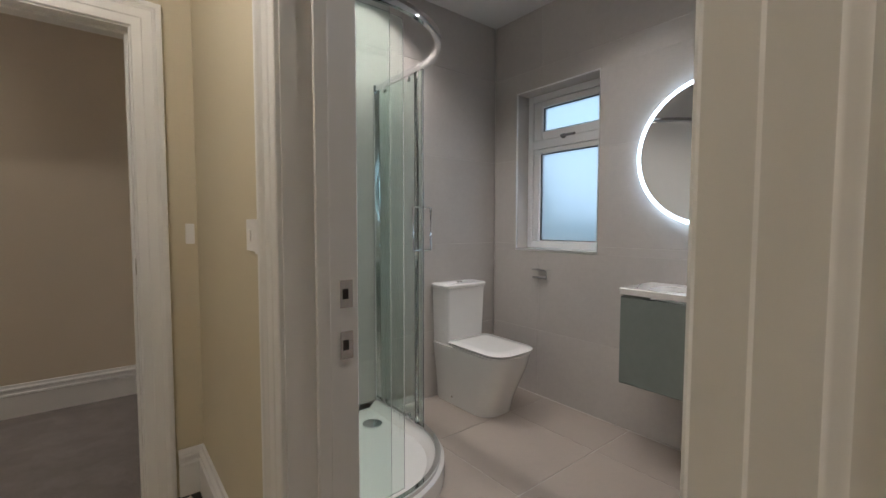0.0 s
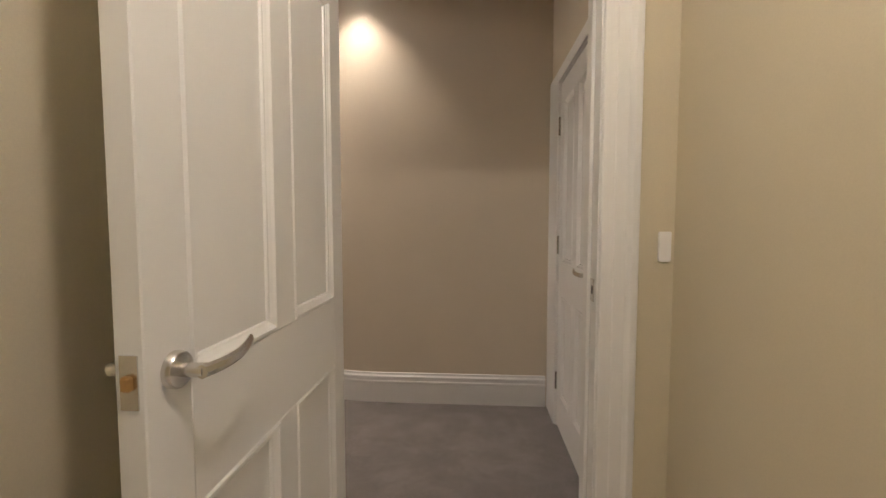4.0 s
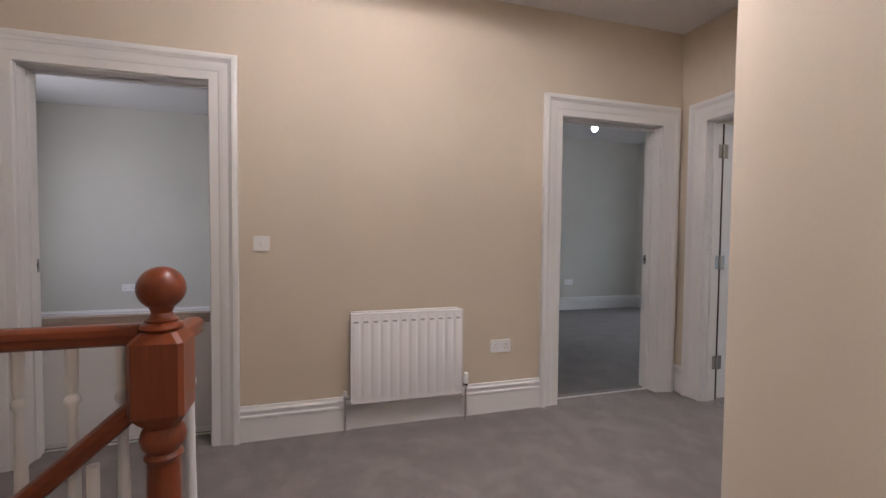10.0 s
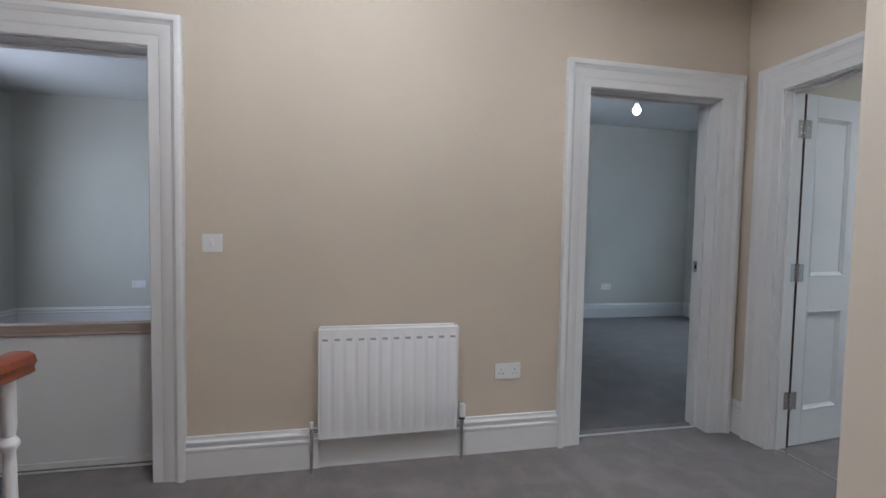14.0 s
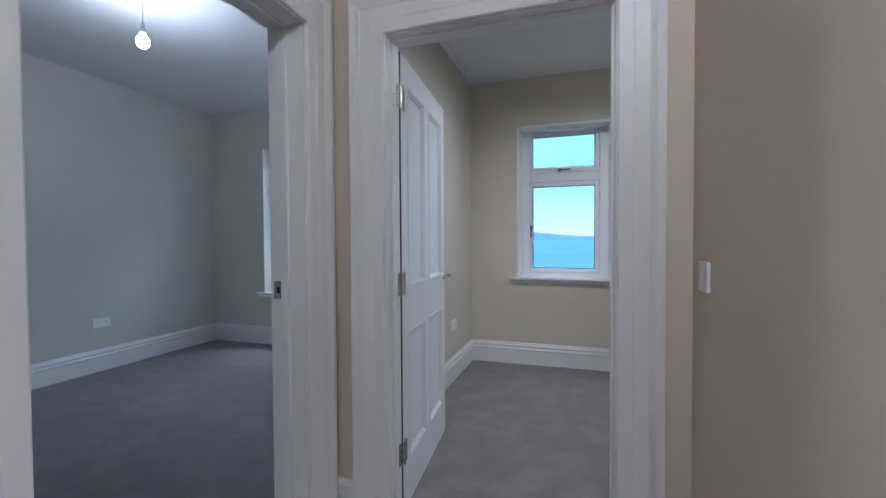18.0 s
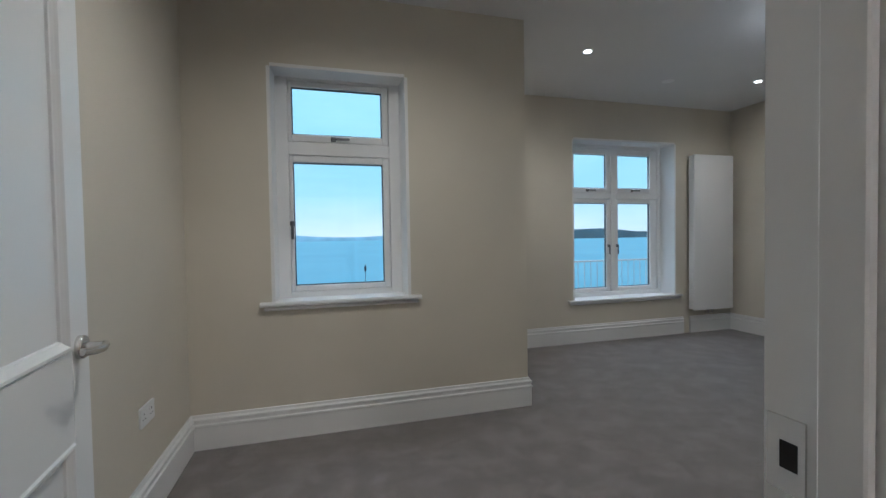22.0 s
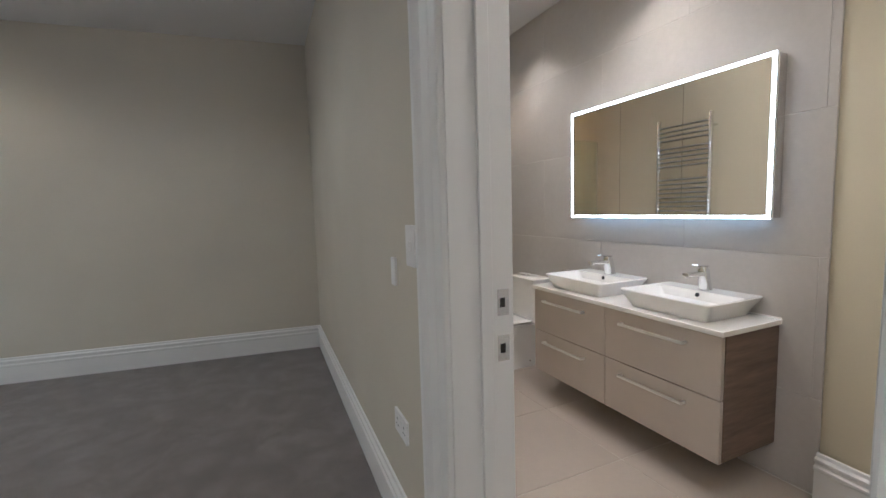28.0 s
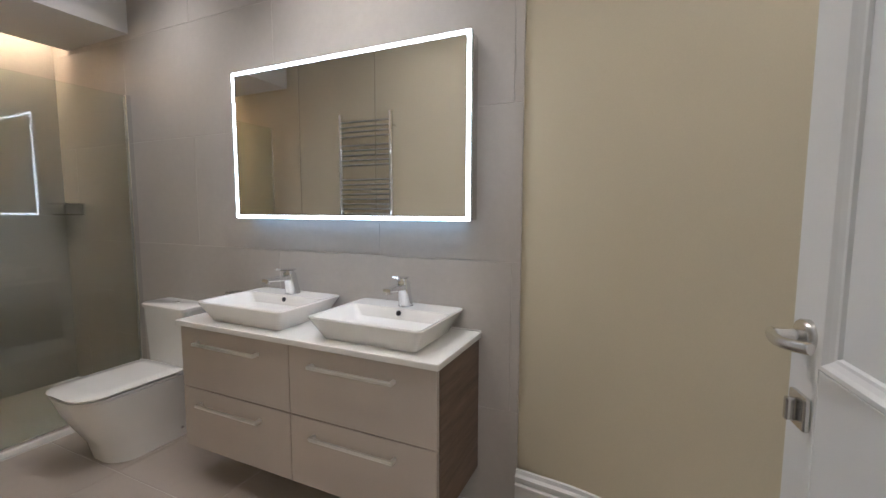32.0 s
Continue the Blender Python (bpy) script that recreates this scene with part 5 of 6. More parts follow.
sh = thing("shower_enclosure", pose(0, 0, 0), "quadrant shower enclosure of clear glass and chrome", "shower")


def quad(i):
    return [(3.962 + 0, 1.448), (3.962, SY + i)] + arc(SX - SR, SY + SR, SR - i, -90, 0, 20) + [(SX - i, 1.448)]


tray = bmesh.new()
loft(tray, [(quad(0.0), -0.005), (quad(-0.004), 0.03), (quad(0.0), 0.085), (quad(0.012), 0.092), (quad(0.05), 0.088), (quad(0.085), 0.055)])
part("tray", tray, CERAMIC, sh, "white shower tray", True)
part("waste_cover", lathe(bmesh.new(), [(0.056, 0), (0.056, 0.008), (0.045, 0.013), (0.0, 0.014)], 24, Matrix.Translation((4.62, 1.24, 0.055))), CHROME, sh, "chrome waste cover", True)
qpath = [(3.962, SY + 0.03)] + arc(SX - SR, SY + SR, SR - 0.03, -90, 0, 24) + [(SX - 0.03, 1.448)]
for z0, z1 in ((0.092, 0.116), (1.990, 2.024)):
    part("rail", sweep(bmesh.new(), qpath, [(-0.012, z0), (0.010, z0), (0.014, z0 + 0.006), (0.014, z1 - 0.006), (0.010, z1), (-0.012, z1), (-0.009, z1 - 0.010), (-0.009, z0 + 0.010)]), CHROME, sh, "", True)
part("fixed_glass", bx((SX - 0.034, 0.95, 0.12), (SX - 0.028, 1.44, 1.985)), SHOWER_GLASS, sh).visible_shadow = False
part("fixed_glass", bx((3.965, SY + 0.027, 0.12), (4.30, SY + 0.033, 1.985)), SHOWER_GLASS, sh).visible_shadow = False
dg = bmesh.new()
sweep(dg, [(SX - 0.052, 1.36), (SX - 0.052, 0.98)] + arc(SX - SR, SY + SR, SR - 0.052, 0, -9, 3), [(-0.003, 0.125), (0.003, 0.125), (0.003, 1.975), (-0.003, 1.975)])
part("door_glass", dg, SHOWER_GLASS, sh).visible_shadow = False
dg = bmesh.new()
sweep(dg, [(4.0, SY + 0.052), (4.28, SY + 0.052)] + arc(SX - SR, SY + SR, SR - 0.052, -90, -80, 3), [(-0.003, 0.125), (0.003, 0.125), (0.003, 1.975), (-0.003, 1.975)])
part("door_glass", dg, SHOWER_GLASS, sh).visible_shadow = False
for x, y, w in ((SX - 0.031, 1.435, 0.02), (3.975, SY + 0.03, 0.02)):
    part("wall_profile", bx((x - w, y - 0.012, 0.09), (x + w, y + 0.012, 2.03), 0.004), CHROME, sh)
part("edge_seal", bx((SX - 0.036, 0.944, 0.12), (SX - 0.026, 0.952, 1.985), 0.001), SLOT_GREY, sh, "grey rubber edge seal")
for z in (0.14, 1.96):
    for y in (1.05, 1.30):
        part("roller", lathe(bmesh.new(), [(0.014, 0), (0.014, 0.02)], 14, Matrix.Translation((SX - 0.065, y, z)) @ Matrix.Rotation(radians(90), 4, "Y")), CHROME, sh)
hd = bmesh.new()
for dx in (-0.105, 0.005):
    tube(hd, [(SX - 0.052 + (0.0 if dx < 0 else 0.02), 0.935, 1.06), (SX - 0.052 + dx + 0.03, 0.90, 1.06), (SX - 0.052 + dx + 0.03, 0.90, 1.28), (SX - 0.052 + (0.0 if dx < 0 else 0.02), 0.935, 1.28)], 0.007, 8)
part("pull_handle", hd, CHROME, sh, "chrome pull handle", True)

va = thing("vanity_unit", pose(5.82, -0.06, 0), "wall-hung sage green vanity unit with a white basin", "vanity unit")
part("carcass", bx((-0.325, -0.295, 0.395), (-0.014, 0.295, 0.845), 0.003), SAGE, va)
part("drawer_front", bx((-0.345, -0.298, 0.395), (-0.325, 0.298, 0.835), 0.004), SAGE, va)
part("handle_strip", bx((-0.343, -0.15, 0.836), (-0.33, 0.15, 0.846), 0.002), CHROME, va)
vb = bmesh.new()
loft(vb, [(rounded(-0.352, -0.303, -0.013, 0.303, 0.012, 3), 0.848), (rounded(-0.355, -0.305, -0.012, 0.305, 0.014, 3), 0.875), (rounded(-0.35, -0.30, -0.014, 0.30, 0.014, 3), 0.879),
          (rounded(-0.315, -0.20, -0.095, 0.20, 0.05, 3), 0.876), (rounded(-0.29, -0.16, -0.12, 0.16, 0.05, 3), 0.80)])
part("basin", vb, CERAMIC, va, "white ceramic basin", True)
part("tap", tube(bmesh.new(), [(-0.06, 0, 0.875), (-0.06, 0, 0.98), (-0.08, 0, 1.0), (-0.17, 0, 0.985)], 0.016, 12), CHROME, va, "chrome mixer tap", True)
rm = thing("round_mirror", pose(5.808, -0.05, 1.555, 0, 0, -90), "round backlit mirror glowing white at its rim", "mirror")
turn90 = Matrix.Rotation(radians(90), 4, "X")
part("backing", lathe(bmesh.new(), [(0.345, 0.0), (0.345, 0.028), (0.0, 0.028)], 64, turn90), UPVC, rm)
part("glow_ring", lathe(bmesh.new(), [(0.345, 0.020), (0.372, 0.020), (0.372, 0.033), (0.345, 0.033)], 72, turn90), LED_COOL, rm)
part("mirror_glass", lathe(bmesh.new(), [(0.0, 0.030), (0.352, 0.030), (0.352, 0.0345), (0.0, 0.0345)], 72, turn90), MIRROR, rm)
tp = thing("toilet_roll_holder", pose(5.808, 0.98, 0.885, 0, 0, -90), "chrome toilet roll holder on the tiled wall", "toilet roll holder")
part("plate", bx((-0.06, -0.05, 0.0), (0.06, 0.0, 0.006), 0.002), CHROME, tp)
part("bar", tube(bmesh.new(), [(0.05, -0.03, 0.0), (0.05, -0.03, -0.05), (-0.06, -0.03, -0.05)], 0.006, 8), CHROME, tp, "", True)

# ---- ensuite things ----
V0, V1, VF = 2.83, 4.10, 3.70
vu = thing("vanity_unit", ENS @ pose(V0, VF, 0), "wall-hung greige vanity with four drawers and walnut sides", "vanity unit")
VW, VD = V1 - V0, VF - TILE_Y - 0.003
part("carcass", bx((0.012, -VD, 0.165), (VW - 0.012, -0.022, 0.708), 0.002), BEIGE_GLOSS, vu)
for x0, x1 in ((0.0, 0.014), (VW - 0.014, VW)):
    part("side_panel", bx((x0, -VD, 0.158), (x1, -0.024, 0.708), 0.002), WALNUT, vu, "brown wood-grain side panel")
hw = VW / 2
for x0 in (0.002, hw + 0.0015):
    x1 = x0 + hw - 0.0035
    for z0, z1 in ((0.155, 0.430), (0.434, 0.706)):
        dr = part("drawer", bx((x0, -0.022, z0), (x1, 0.0, z1), 0.002), BEIGE_GLOSS, vu)
        hb = bmesh.new()
        hx0, hx1, hz = x0 + (x1 - x0) * 0.24, x0 + (x1 - x0) * 0.82, z1 - 0.062
        box(hb, (hx0, 0.022, hz - 0.007), (hx1, 0.034, hz + 0.007), 0.002)
        for hx in (hx0, hx1 - 0.014):
            box(hb, (hx, 0.0, hz - 0.007), (hx + 0.014, 0.030, hz + 0.007), 0.002)
        part("handle", hb, SATIN, dr, "satin chrome bar handle")
wt = thing("worktop", ENS @ pose(V0, VF, 0.710), "white stone-effect worktop on the double vanity", "worktop")
part("slab", bx((-0.012, -VD, 0.0), (VW + 0.012, 0.016, 0.024), 0.004, 2), CERAMIC, wt)
part("sealant_bead", bx((-0.010, -VD, 0.0242), (VW + 0.010, -VD + 0.006, 0.030), 0.002), CERAMIC, wt, "white sealant along the tiles")


def basin(m):
    d = thing("basin", m, "white rectangular vessel basin on the worktop", "basin", "twin basins")
    b = bmesh.new()
    r = rounded
    loft(b, [(r(-0.200, -0.152, 0.200, 0.152, 0.02, 3), 0.0), (r(-0.207, -0.159, 0.207, 0.159, 0.02, 3), 0.016), (r(-0.240, -0.188, 0.240, 0.188, 0.02, 3), 0.075), (r(-0.244, -0.192, 0.244, 0.192, 0.02, 3), 0.083),
             (r(-0.242, -0.190, 0.242, 0.190, 0.018, 3), 0.088), (r(-0.230, -0.085, 0.230, 0.178, 0.02, 3), 0.085), (r(-0.200, -0.070, 0.200, 0.155, 0.03, 3), 0.040), (r(-0.16, -0.045, 0.16, 0.12, 0.03, 3), 0.026)])
    part("bowl", b, CERAMIC, d, "", True)
    part("overflow", lathe(bmesh.new(), [(0.011, 0), (0.011, 0.003), (0.006, 0.0035)], 14, Matrix.Translation((0.0, -0.078, 0.066)) @ Matrix.Rotation(radians(-72), 4, "X")), BLACK, d, "dark overflow hole")
    part("waste", lathe(bmesh.new(), [(0.028, 0), (0.026, 0.004), (0, 0.005)], 16, Matrix.Translation((0, 0.035, 0.027))), CHROME, d, "", True)
    return d


def tap(m):
    d = thing("tap", m, "chrome mixer tap with a lever on top", "tap", "twin taps")
    b = bmesh.new()
    loft(b, [(rounded(-0.025, -0.025, 0.025, 0.025, 0.020, 4), 0.0), (rounded(-0.024, -0.023, 0.024, 0.025, 0.018, 4), 0.008), (rounded(-0.021, -0.014, 0.021, 0.028, 0.014, 4), 0.060), (rounded(-0.019, -0.006, 0.019, 0.034, 0.010, 4), 0.108), (rounded(-0.017, -0.003, 0.017, 0.033, 0.009, 4), 0.113)])
    part("body", b, CHROME, d, "", True)
    part("base_ring", lathe(bmesh.new(), [(0.029, 0), (0.029, 0.003), (0.026, 0.005)], 20), CHROME, d, "", True)
    s = bmesh.new()
    loft(s, [(rounded(-0.018, -0.014, 0.018, 0.016, 0.006, 3), 0.0), (rounded(-0.016, -0.010, 0.016, 0.012, 0.005, 3), 0.06), (rounded(-0.014, -0.007, 0.014, 0.007, 0.004, 3), 0.118)])
    bmesh.ops.transform(s, matrix=Matrix.Translation((0, 0.014, 0.088)) @ Matrix.Rotation(radians(-88), 4, "X"), verts=s.verts)
    part("spout", s, CHROME, d, "", True)
    part("aerator", lathe(bmesh.new(), [(0.010, -0.005), (0.010, 0.004)], 14, Matrix.Translation((0, 0.118, 0.080))), CHROME, d)
    part("cartridge", lathe(bmesh.new(), [(0.016, 0.112), (0.016, 0.124)], 16, Matrix.Translation((0, 0.015, 0))), CHROME, d, "", True)
    l = bx((-0.014, -0.018, 0.0), (0.014, 0.066, 0.009), 0.003)
    bmesh.ops.transform(l, matrix=Matrix.Translation((0, 0.010, 0.123)) @ Matrix.Rotation(radians(7), 4, "X"), verts=l.verts)
    part("lever", l, CHROME, d)
    return d


b1 = basin(ENS @ pose(3.14, 3.495, 0.734))
copy_thing(b1, ENS @ pose(3.765, 3.495, 0.734))
BIG = Matrix.Diagonal((1.15, 1.12, 0.96, 1))
t1 = tap(ENS @ pose(3.14, 3.36, 0.820) @ BIG)
copy_thing(t1, ENS @ pose(3.765, 3.36, 0.820) @ BIG)
cup = thing("tumbler", ENS @ pose(4.072, 3.44, 0.734) @ Matrix.Diagonal((1, 1, 1.2, 1)), "small dark tumbler at the back of the worktop", "tumbler")
part("cup", lathe(bmesh.new(), [(0, 0), (0.034, 0), (0.036, 0.004), (0.039, 0.062), (0.036, 0.063), (0.033, 0.008), (0, 0.006)], 20), GUNMETAL, cup, "", True)
part("rim", lathe(bmesh.new(), [(0.0395, 0.056), (0.041, 0.060), (0.0395, 0.066), (0.036, 0.066), (0.0355, 0.060)], 20), STEEL, cup, "dull metal rim", True)

mc = thing("mirror_cabinet", ENS @ pose(2.843, 3.39, 1.18), "three-door mirror cabinet with a lit white border", "mirror cabinet")
MW, MH, MD = 1.245, 0.697, 3.39 - TILE_Y - 0.003
part("cabinet_body", bx((0.002, -MD, 0.002), (MW - 0.002, -0.022, MH - 0.002), 0.002), STEEL, mc)
for x0, x1 in ((0.0, MW * 0.335), (MW * 0.335 + 0.003, MW * 0.66), (MW * 0.66 + 0.003, MW)):
    dd = part("mirror_door", bx((x0, -0.021, 0.0), (x1, -0.003, MH)), UPVC, mc)
    part("mirror_glass", bx((x0 + (0.0135 if x0 < 0.01 else 0.0005), -0.003, 0.0135), (x1 - (0.0135 if x1 > MW - 0.01 else 0.0005), 0.0, MH - 0.0135)), MIRROR, dd)
for lo, hi in (((0, -0.003, 0), (MW, 0.001, 0.0145)), ((0, -0.003, MH - 0.0145), (MW, 0.001, MH)), ((0, -0.003, 0.0145), (0.0145, 0.001, MH - 0.0145)), ((MW - 0.0145, -0.003, 0.0145), (MW, 0.001, MH - 0.0145))):
    part("light_strip", bx(lo, hi), LED, mc, "glowing white border")
part("wash_light", bx((0.04, -MD + 0.012, -0.003), (MW - 0.04, -0.030, 0.0015)), LED_UNDER, mc, "cool light strip washing the tiles")
for k in (0.335, 0.66):
    part("door_gap", bx((MW * k, -0.002, 0.02), (MW * k + 0.003, 0.0006, MH - 0.02)), STEEL, mc)

# walk-in shower at the ensuite's far end
GX = 5.06
sg = thing("shower_screen", ENS @ pose(GX, TILE_Y + 0.002, 0), "clear glass walk-in shower screen with a chrome edge", "shower screen")
part("glass", bx((0.0, 0.02, 0.035), (0.008, 1.25, 1.89)), SHOWER_GLASS, sg)
part("wall_profile", bx((-0.012, 0.0, 0.03), (0.02, 0.03, 1.895), 0.003), CHROME, sg)
part("floor_profile", bx((-0.006, 0.02, 0.03), (0.014, 1.25, 0.042), 0.002), CHROME, sg)
part("edge_trim", bx((-0.001, 1.248, 0.035), (0.009, 1.254, 1.89)), CHROME, sg)
stt = thing("shower_tray", ENS @ pose(GX - 0.02, TILE_Y + 0.002, 0), "low white shower tray behind the glass", "shower tray")
part("tray", bx((0.0, 0.0, -0.004), (0.83, 1.40, 0.03), 0.006, 2), CERAMIC, stt)
wall("wall_shower_end", ens(5.89, 4.82), ens(5.89, TILE_Y - 0.05), 0.12, [TILE, CREAM], [], 0, 2.73)
slab("ceiling_shower_bulkhead", [ens(5.04, TILE_Y), ens(5.70, TILE_Y), ens(5.70, 4.72), ens(5.04, 4.72)], 2.25, 2.729, CEILING_WHITE, "boxed white bulkhead over the shower", "ceiling")
cove = thing("cove_light", ENS @ pose(5.706, TILE_Y + 0.02, 2.25), "warm glowing light strip along the shower wall", "cove light")
part("strip", bx((0.0, 0.0, 0.06), (0.012, 1.35, 0.085)), LED_WARM, cove)
part("channel", bx((-0.006, 0.0, 0.04), (0.0, 1.35, 0.10)), STEEL, cove)
window_light("cove_lamp", (*ens(5.80, 4.0), 2.52), (*ens(5.801, 4.0), 1.0), 0.08, 1.3, 34, (1.0, 0.62, 0.30))
sf = thing("shower_shelf", ENS @ pose(5.62, TILE_Y + 0.002, 1.25), "chrome corner basket shelf in the shower", "shower shelf")
part("shelf", bx((0.0, 0.0, 0.0), (0.26, 0.10, 0.012), 0.003), CHROME, sf)
part("lower_tray", bx((0.02, 0.0, -0.07), (0.22, 0.09, -0.06), 0.002), STEEL, sf)
for x in (0.01, 0.24):
    part("post", bx((x, 0.005, -0.07), (x + 0.01, 0.015, 0.0)), CHROME, sf)
hs = thing("rain_shower_head", ENS @ pose(5.45, 3.95, 2.04), "round chrome rain shower head on an arm", "shower head")
part("head", lathe(bmesh.new(), [(0.10, 0), (0.11, 0.006), (0.11, 0.012), (0.03, 0.022), (0.014, 0.05)], 28), CHROME, hs, "", True)
part("arm", tube(bmesh.new(), [(0, 0, 0.045), (0, 0, 0.07), (0.44, 0, 0.07)], 0.011, 10), CHROME, hs, "", True)
hv = thing("shower_mixer", ENS @ pose(5.89, 3.95, 1.1), "chrome shower mixer with a hand rail", "shower mixer")
part("riser", rod(bmesh.new(), (-0.05, 0, -0.1), (-0.05, 0, 0.98), 0.010, 10), CHROME, hv, "", True)
part("bar_valve", rod(bmesh.new(), (-0.05, -0.14, 0), (-0.05, 0.14, 0), 0.022, 14), CHROME, hv, "", True)
for y in (-0.12, 0.12):
    part("elbow", rod(bmesh.new(), (-0.05, y, 0), (0, y, 0), 0.014, 10), CHROME, hv, "", True)
part("hand_spray", rod(bmesh.new(), (-0.10, 0.04, 0.45), (-0.06, 0.02, 0.72), 0.014, 10, 0.03), CHROME, hv, "", True)

# heated towel rail on the ensuite's bedroom wall, seen in the mirror
tw = thing("towel_rail", on_south(4.32, 0.81) @ pose(0, 0.17, 0), "chrome ladder towel rail on the painted wall", "towel rail")
for x in (0.0, 0.46):
    part("upright", rod(bmesh.new(), (x, 0.07, 0.0), (x, 0.07, 1.16), 0.016, 12), CHROME, tw, "", True)
    for z in (0.1, 1.06):
        part("bracket", rod(bmesh.new(), (x, 0.0, z), (x, 0.07, z), 0.010, 8), CHROME, tw)
for z0, n in ((0.05, 6), (0.38, 8), (0.76, 5), (0.98, 4)):
    for k in range(n):
        part("bar", rod(bmesh.new(), (0.0, 0.075, z0 + k * 0.038), (0.46, 0.075, z0 + k * 0.038), 0.010, 8), CHROME, tw)
vent = thing("ceiling_vent", pose(4.06, 8.02, CEIL), "small round white ceiling vent", "ceiling vent")
part("ring", lathe(bmesh.new(), [(0.0, -0.010), (0.035, -0.010), (0.04, -0.006), (0.055, -0.004), (0.058, 0.0)], 24), PLASTIC, vent, "", True)

# ---- outside ----
RAIL_Y, RAIL_Z = 9.45, 0.885
sea = bpy.data.materials.new("sea_water")
sea.use_nodes = True
_n, _l, _b = sea.node_tree.nodes, sea.node_tree.links, sea.node_tree.nodes["Principled BSDF"]
_t = noise_node(_n, _l, 0.02, 5)
_l.new(ramp(_n, _l, _t.outputs[0], [(0.3, (0.29, 0.59, 0.66)), (0.7, (0.35, 0.66, 0.72))]).outputs[0], _b.inputs["Base Color"])
_b.inputs["Roughness"].default_value = 0.55
bump(_n, _l, _b, noise_node(_n, _l, 1.5, 3).outputs[0], 0.4, 0.3)
tagged(part("water", prism(bmesh.new(), [(-4000, 60), (4000, 60), (4000, 4500), (-4000, 4500)], -9.2, -9.0), sea), "pale calm sea out to the horizon", "sea", "", "structure")
# the haze over the bay is painted into the far hills' pale blue
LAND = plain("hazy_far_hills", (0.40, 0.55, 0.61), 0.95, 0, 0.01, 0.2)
ASPHALT = plain("grey_promenade", (0.16, 0.16, 0.16), 0.9, 0, 3, 0.15)
tagged(part("ground", prism(bmesh.new(), [(-300, -200), (300, -200), (300, 60), (-300, 60)], -8.6, -8.0), ASPHALT), "grey promenade along the shore", "ground", "", "structure")


HEADLAND = plain("dark_headland_heath", (0.10, 0.14, 0.15), 0.95, 0, 0.01, 0.2)


def hills(x0, x1, y, top, seed, name, label, mat):
    random.seed(seed)
    pts = [(x0, -9.0), (x1, -9.0)]
    n = 26
    hs = [0.0] * (n + 1)
    ph = [random.random() * 6 for _ in range(4)]
    for k in range(n + 1):
        q = k / n
        env = math.sin(math.pi * min(1, max(0, q))) ** 0.6
        hs[k] = env * top * (0.6 + 0.25 * math.sin(q * 5 + ph[0]) + 0.15 * math.sin(q * 13 + ph[1]))
    for k in range(n, -1, -1):
        pts.append((x0 + (x1 - x0) * k / n, -8.9 + max(0.3, hs[k])))
    b = prism(bmesh.new(), pts, y, y + 400, 1)
    tagged(part(name, b, mat), label, "hill", "", "structure")


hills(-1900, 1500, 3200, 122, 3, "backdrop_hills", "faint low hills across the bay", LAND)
hills(720, 1750, 1300, 52, 8, "backdrop_headland", "dark low headland across the water", HEADLAND)
rl = thing("promenade_railing", pose(0, 58, -8.0), "white promenade railing by the water", "railing")
part("top_rail", bx((-60, 0, 1.06), (90, 0.06, 1.12)), UPVC, rl)
part("mid_rail", bx((-60, 0.01, 0.55), (90, 0.05, 0.59)), UPVC, rl)
pb = bmesh.new()
for k in range(76):
    box(pb, (-60 + k * 2.0, 0, 0), (-59.94 + k * 2.0, 0.06, 1.06))
tagged(part("railing_posts", pb, UPVC, rl), kind="stuff")
lm = thing("street_lamp", pose(5.6, 57, -8.0) @ Matrix.Diagonal((0.55, 0.55, 1.2, 1)), "slim dark lamp post on the promenade", "street lamp")
part("post", rod(bmesh.new(), (0, 0, 0), (0, 0, 4.3), 0.07, 10, 0.05), BLACK, lm)
part("lantern", lathe(bmesh.new(), [(0.05, 4.3), (0.22, 4.5), (0.25, 4.8), (0.10, 5.0), (0, 5.1)], 12), BLACK, lm)


# ---- the sky over the bay: a far curved backdrop of thin cloud ----
sk = bpy.data.materials.new("thin_cloud_sky")
sk.use_nodes = True
_n, _l, _b = sk.node_tree.nodes, sk.node_tree.links, sk.node_tree.nodes["Principled BSDF"]
_co = _n.new("ShaderNodeTexCoord").outputs["Object"]
_mp = _n.new("ShaderNodeMapping")
_mp.inputs["Scale"].default_value = (0.0006, 0.0006, 0.0032)
_l.new(_co, _mp.inputs[0])
_cl = ramp(_n, _l, noise_node(_n, _l, 1.0, 6, 0.55, _mp.outputs[0]).outputs[0], [(0.36, (0.86, 0.93, 0.96)), (0.60, (1.0, 1.0, 1.0))])
_sep = _n.new("ShaderNodeSeparateXYZ")
_l.new(_co, _sep.inputs[0])
_hgt = _n.new("ShaderNodeMapRange")
_hgt.inputs["From Max"].default_value = 2400.0
_l.new(_sep.outputs["Z"], _hgt.inputs["Value"])
_grad = ramp(_n, _l, _hgt.outputs[0], [(0.0, (0.86, 0.90, 0.86)), (0.07, (0.80, 0.90, 0.89)), (0.20, (0.50, 0.78, 0.83)), (0.55, (0.52, 0.83, 0.87)), (1.0, (0.53, 0.84, 0.89))])
_l.new(mix(_n, _l, _grad.outputs[0], _cl.outputs[0], 1.0, "MULTIPLY"), _b.inputs["Emission Color"])
_b.inputs["Emission Strength"].default_value = 0.95
_b.inputs["Base Color"].default_value = (0, 0, 0, 1)
sb = bmesh.new()
rim = arc(0, 0, 4650, -15, 165, 60)
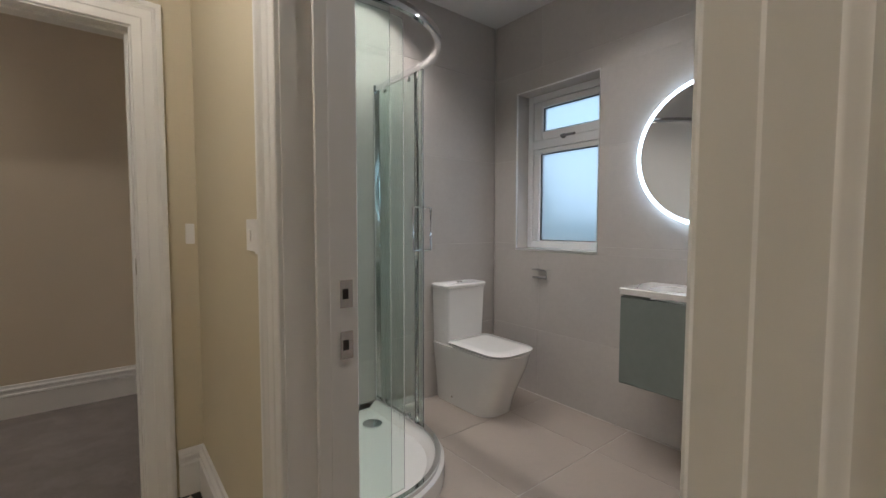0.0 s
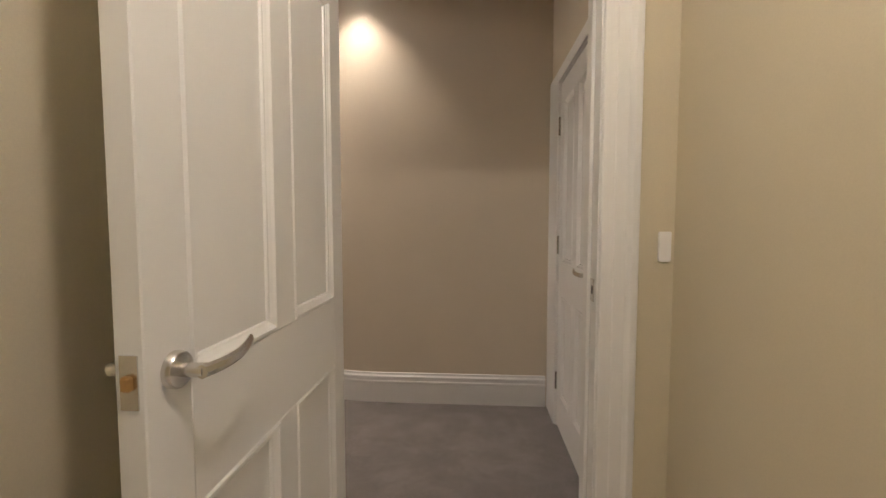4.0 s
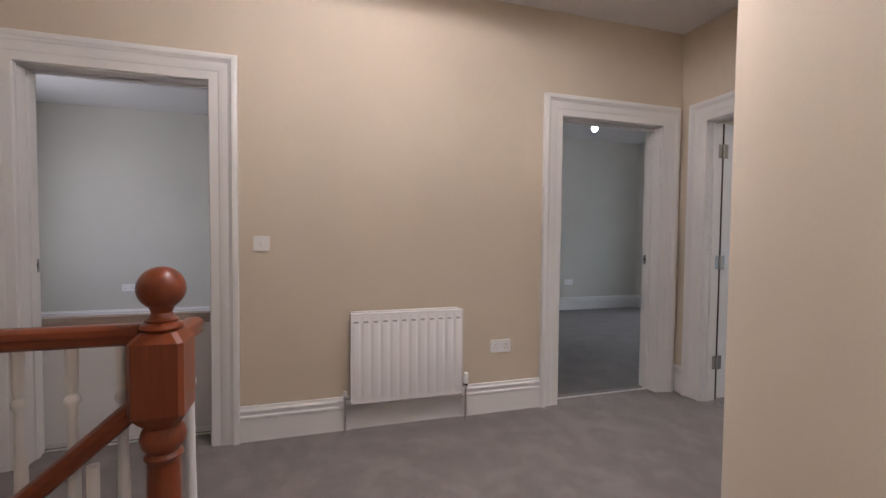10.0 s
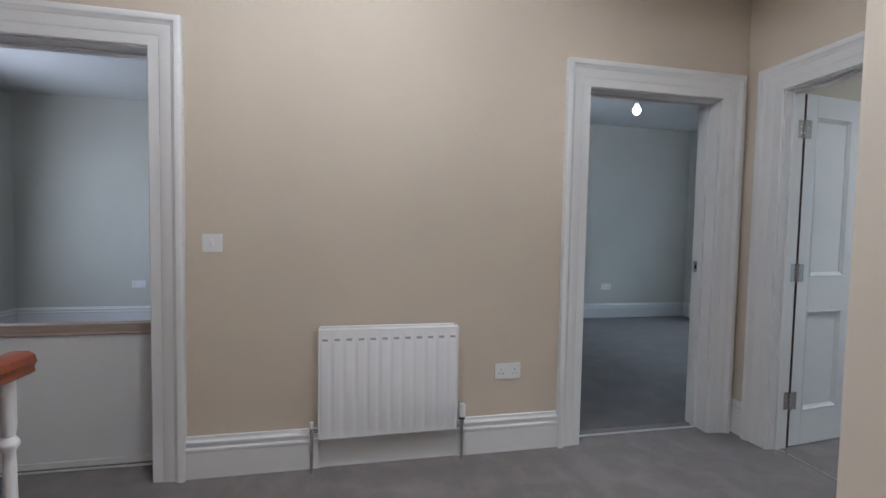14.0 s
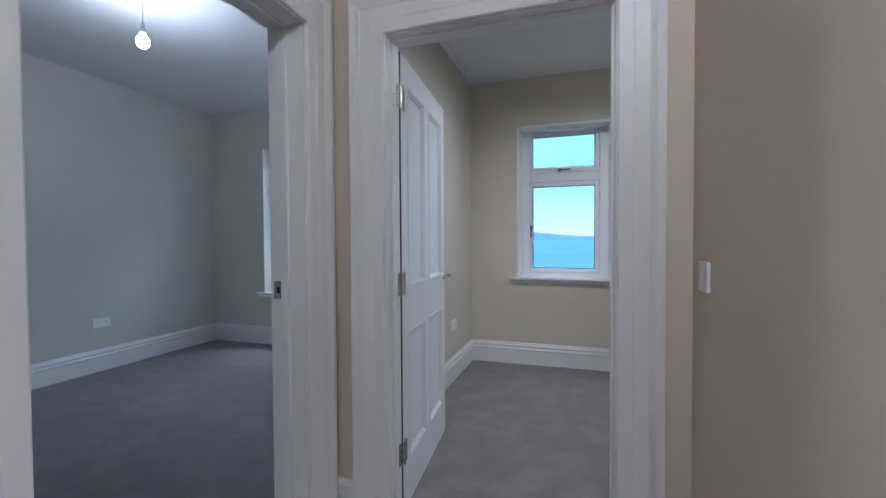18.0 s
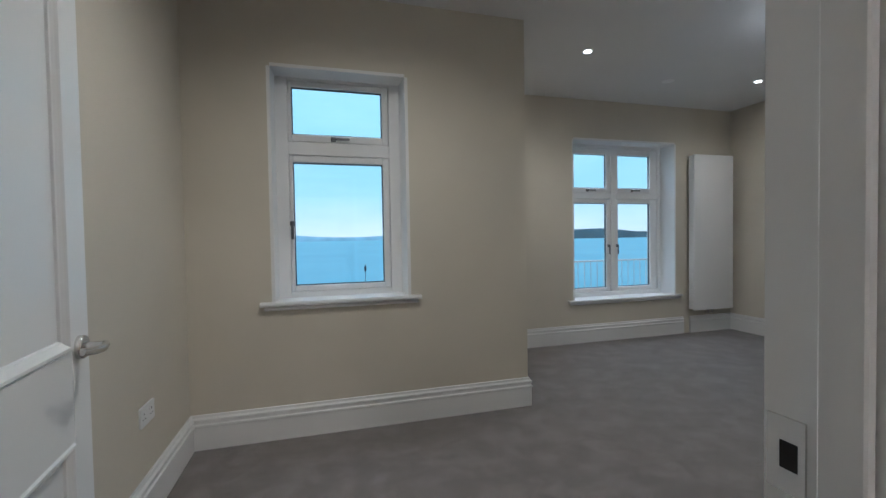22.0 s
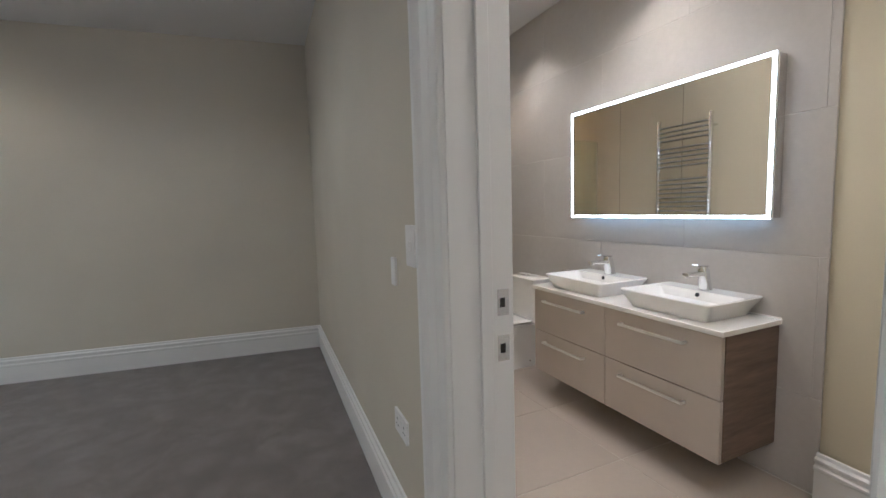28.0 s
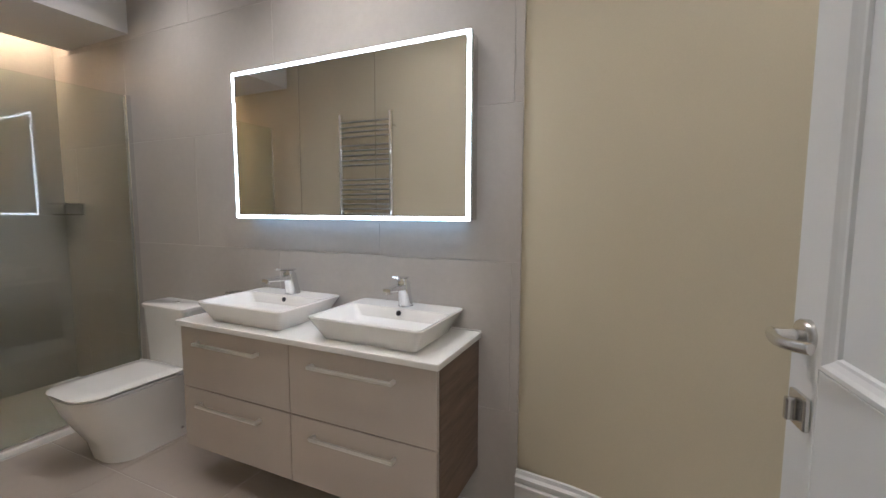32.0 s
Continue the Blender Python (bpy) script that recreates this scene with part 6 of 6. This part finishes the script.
for (xa, ya), (xb, yb) in zip(rim, rim[1:]):
    sb.faces.new([sb.verts.new(v) for v in ((xa, ya, -20), (xb, yb, -20), (xb, yb, 3200), (xa, ya, 3200))])
tagged(part("backdrop_sky", sb, sk), "pale blue sky with thin cloud over the bay", "sky", "", "structure")

# ---- balcony rail outside the double window ----
br = thing("balcony_railing", pose(2.75, RAIL_Y, 0.0), "slim white metal balcony railing outside the window", "railing")
part("top_rail", bx((0.0, -0.016, RAIL_Z - 0.022), (3.2, 0.016, RAIL_Z), 0.004), UPVC, br)
part("bottom_rail", bx((0.0, -0.012, 0.02), (3.2, 0.012, 0.05), 0.003), UPVC, br)
first_bar = None
for k in range(33):
    ob = part("bar", rod(bmesh.new(), (0, 0, 0.05), (0, 0, RAIL_Z - 0.022), 0.005, 6), UPVC, br) if first_bar is None else new("bar", first_bar.data)
    first_bar = first_bar or ob
    ob.parent, ob.location = br, (0.02 + k * 0.0985, 0, 0)
for x in (0.0, 3.17):
    part("return_rail", bx((x, -RAIL_Y + 9.052, RAIL_Z - 0.022), (x + 0.03, -0.016, RAIL_Z), 0.004), UPVC, br)
    part("post", bx((x, -0.015, -0.12), (x + 0.03, 0.015, RAIL_Z - 0.022), 0.003), UPVC, br)
slab("balcony_floor", [(2.7, 9.052), (6.0, 9.052), (6.0, RAIL_Y + 0.06), (2.7, RAIL_Y + 0.06)], -0.30, -0.12, ASPHALT, "grey balcony slab outside the double window", "balcony")

# ---- tiles: each a piece of its own ----
def bed_with_hole(b, top):
    x0, x1, y0, y1, hx0, hx1, hy0, hy1 = b
    bm = bmesh.new()
    for lo, hi in (((x0, y0), (hx0, y1)), ((hx1, y0), (x1, y1)), ((hx0, y0), (hx1, hy0)), ((hx0, hy1), (hx1, y1))):
        box(bm, (lo[0], lo[1], 0.001), (hi[0], hi[1], top))
    return bm


def tiled(parent_name, label, m, cells, mat, depth=0.010, bed=None):
    """cells: (x0, x1, y0, y1) in the local plane; each tile stands out along local z."""
    host = thing(parent_name, m, label, "tiles", "", "structure")
    shared = {}
    if bed:
        part("grout_bed", bx((bed[0], bed[2], 0.001), (bed[1], bed[3], depth - 0.002)) if len(bed) == 4 else bed_with_hole(bed, depth - 0.002), WALL_GROUT, host, "pale grout between the tiles")
    for x0, x1, y0, y1 in cells:
        if x1 - x0 < 0.02 or y1 - y0 < 0.02:
            continue
        key = (round(x1 - x0, 3), round(y1 - y0, 3))
        if key not in shared:
            b = bx((0, 0, 0), (x1 - x0, y1 - y0, depth), 0.0012)
            me = bpy.data.meshes.new("tile")
            b.to_mesh(me)
            b.free()
            me.materials.append(mat)
            shared[key] = me
        o = new("tile", shared[key])
        o.parent = host
        o.location = (x0, y0, 0)
    return host


def grid_cells(x0, x1, y0, y1, w, h, ox, oy, stagger=0.0, joint=0.003, holes=()):
    out = []
    r = math.floor((y0 - oy) / h)
    while oy + r * h < y1:
        k = math.floor((x0 - ox - stagger * w * (r % 2)) / w)
        while True:
            a = ox + stagger * w * (r % 2) + k * w
            if a >= x1:
                break
            c = (max(a, x0) + joint / 2, min(a + w, x1) - joint / 2, max(oy + r * h, y0) + joint / 2, min(oy + (r + 1) * h, y1) - joint / 2)
            pieces = [c]
            for hx0, hx1, hy0, hy1 in holes:
                nxt = []
                for p in pieces:
                    if p[0] >= hx1 or p[1] <= hx0 or p[2] >= hy1 or p[3] <= hy0:
                        nxt.append(p)
                        continue
                    if p[2] < hy0:
                        nxt.append((p[0], p[1], p[2], hy0))
                    if p[3] > hy1:
                        nxt.append((p[0], p[1], hy1, p[3]))
                    lo, hi = max(p[2], hy0), min(p[3], hy1)
                    if p[0] < hx0:
                        nxt.append((p[0], hx0, lo, hi))
                    if p[1] > hx1:
                        nxt.append((hx1, p[1], lo, hi))
                pieces = nxt
            out += pieces
            k += 1
        r += 1
    return out


tiled("floor_bathroom", "large greige porcelain floor tiles", pose(0, 0, -0.0115), grid_cells(3.866, 5.808, -1.39, 1.448, 0.6, 0.6, 4.85, 0.345, 0.0, 0.004), FLOOR_TILE)
tiled("floor_ensuite", "large greige porcelain floor tiles", ENS @ pose(0, 0, -0.0115), grid_cells(1.83, 5.04, 3.31, 4.72, 0.6, 1.2, 3.23, 3.82, 0.0), FLOOR_TILE)
tiled("wall_tiles_bathroom_north", "large warm grey wall tiles", place((1, 0), (0, -1), (0, 1.46, 0)), grid_cells(3.95, 5.808, 0.0, 2.66, 1.2, 0.6, 5.808, 0.46, 0.0), TILE, 0.010, (3.951, 5.807, 0.0, 2.66))
tiled("wall_tiles_bathroom_east", "large warm grey wall tiles", place((0, -1), (-1, 0), (5.82, 1.448, 0)), grid_cells(0.0, 2.84, 0.0, 2.66, 1.2, 0.6, 0.43, 0.46, 0.0, 0.003, [(0.214, 0.872, 1.012, 2.129)]), TILE, 0.010, (0.001, 2.839, 0.0, 2.66, 0.214, 0.872, 1.012, 2.129))
tiled("wall_tiles_ensuite", "large warm grey wall tiles behind the vanity", ENS @ place((1, 0), (0, 1), (0, TILE_Y - 0.010, 0)), grid_cells(2.665, 5.885, 0.0, 2.73, 1.2, 0.6, 2.70, 0.42, 0.5), TILE, 0.010, (2.666, 5.884, 0.0, 2.73))
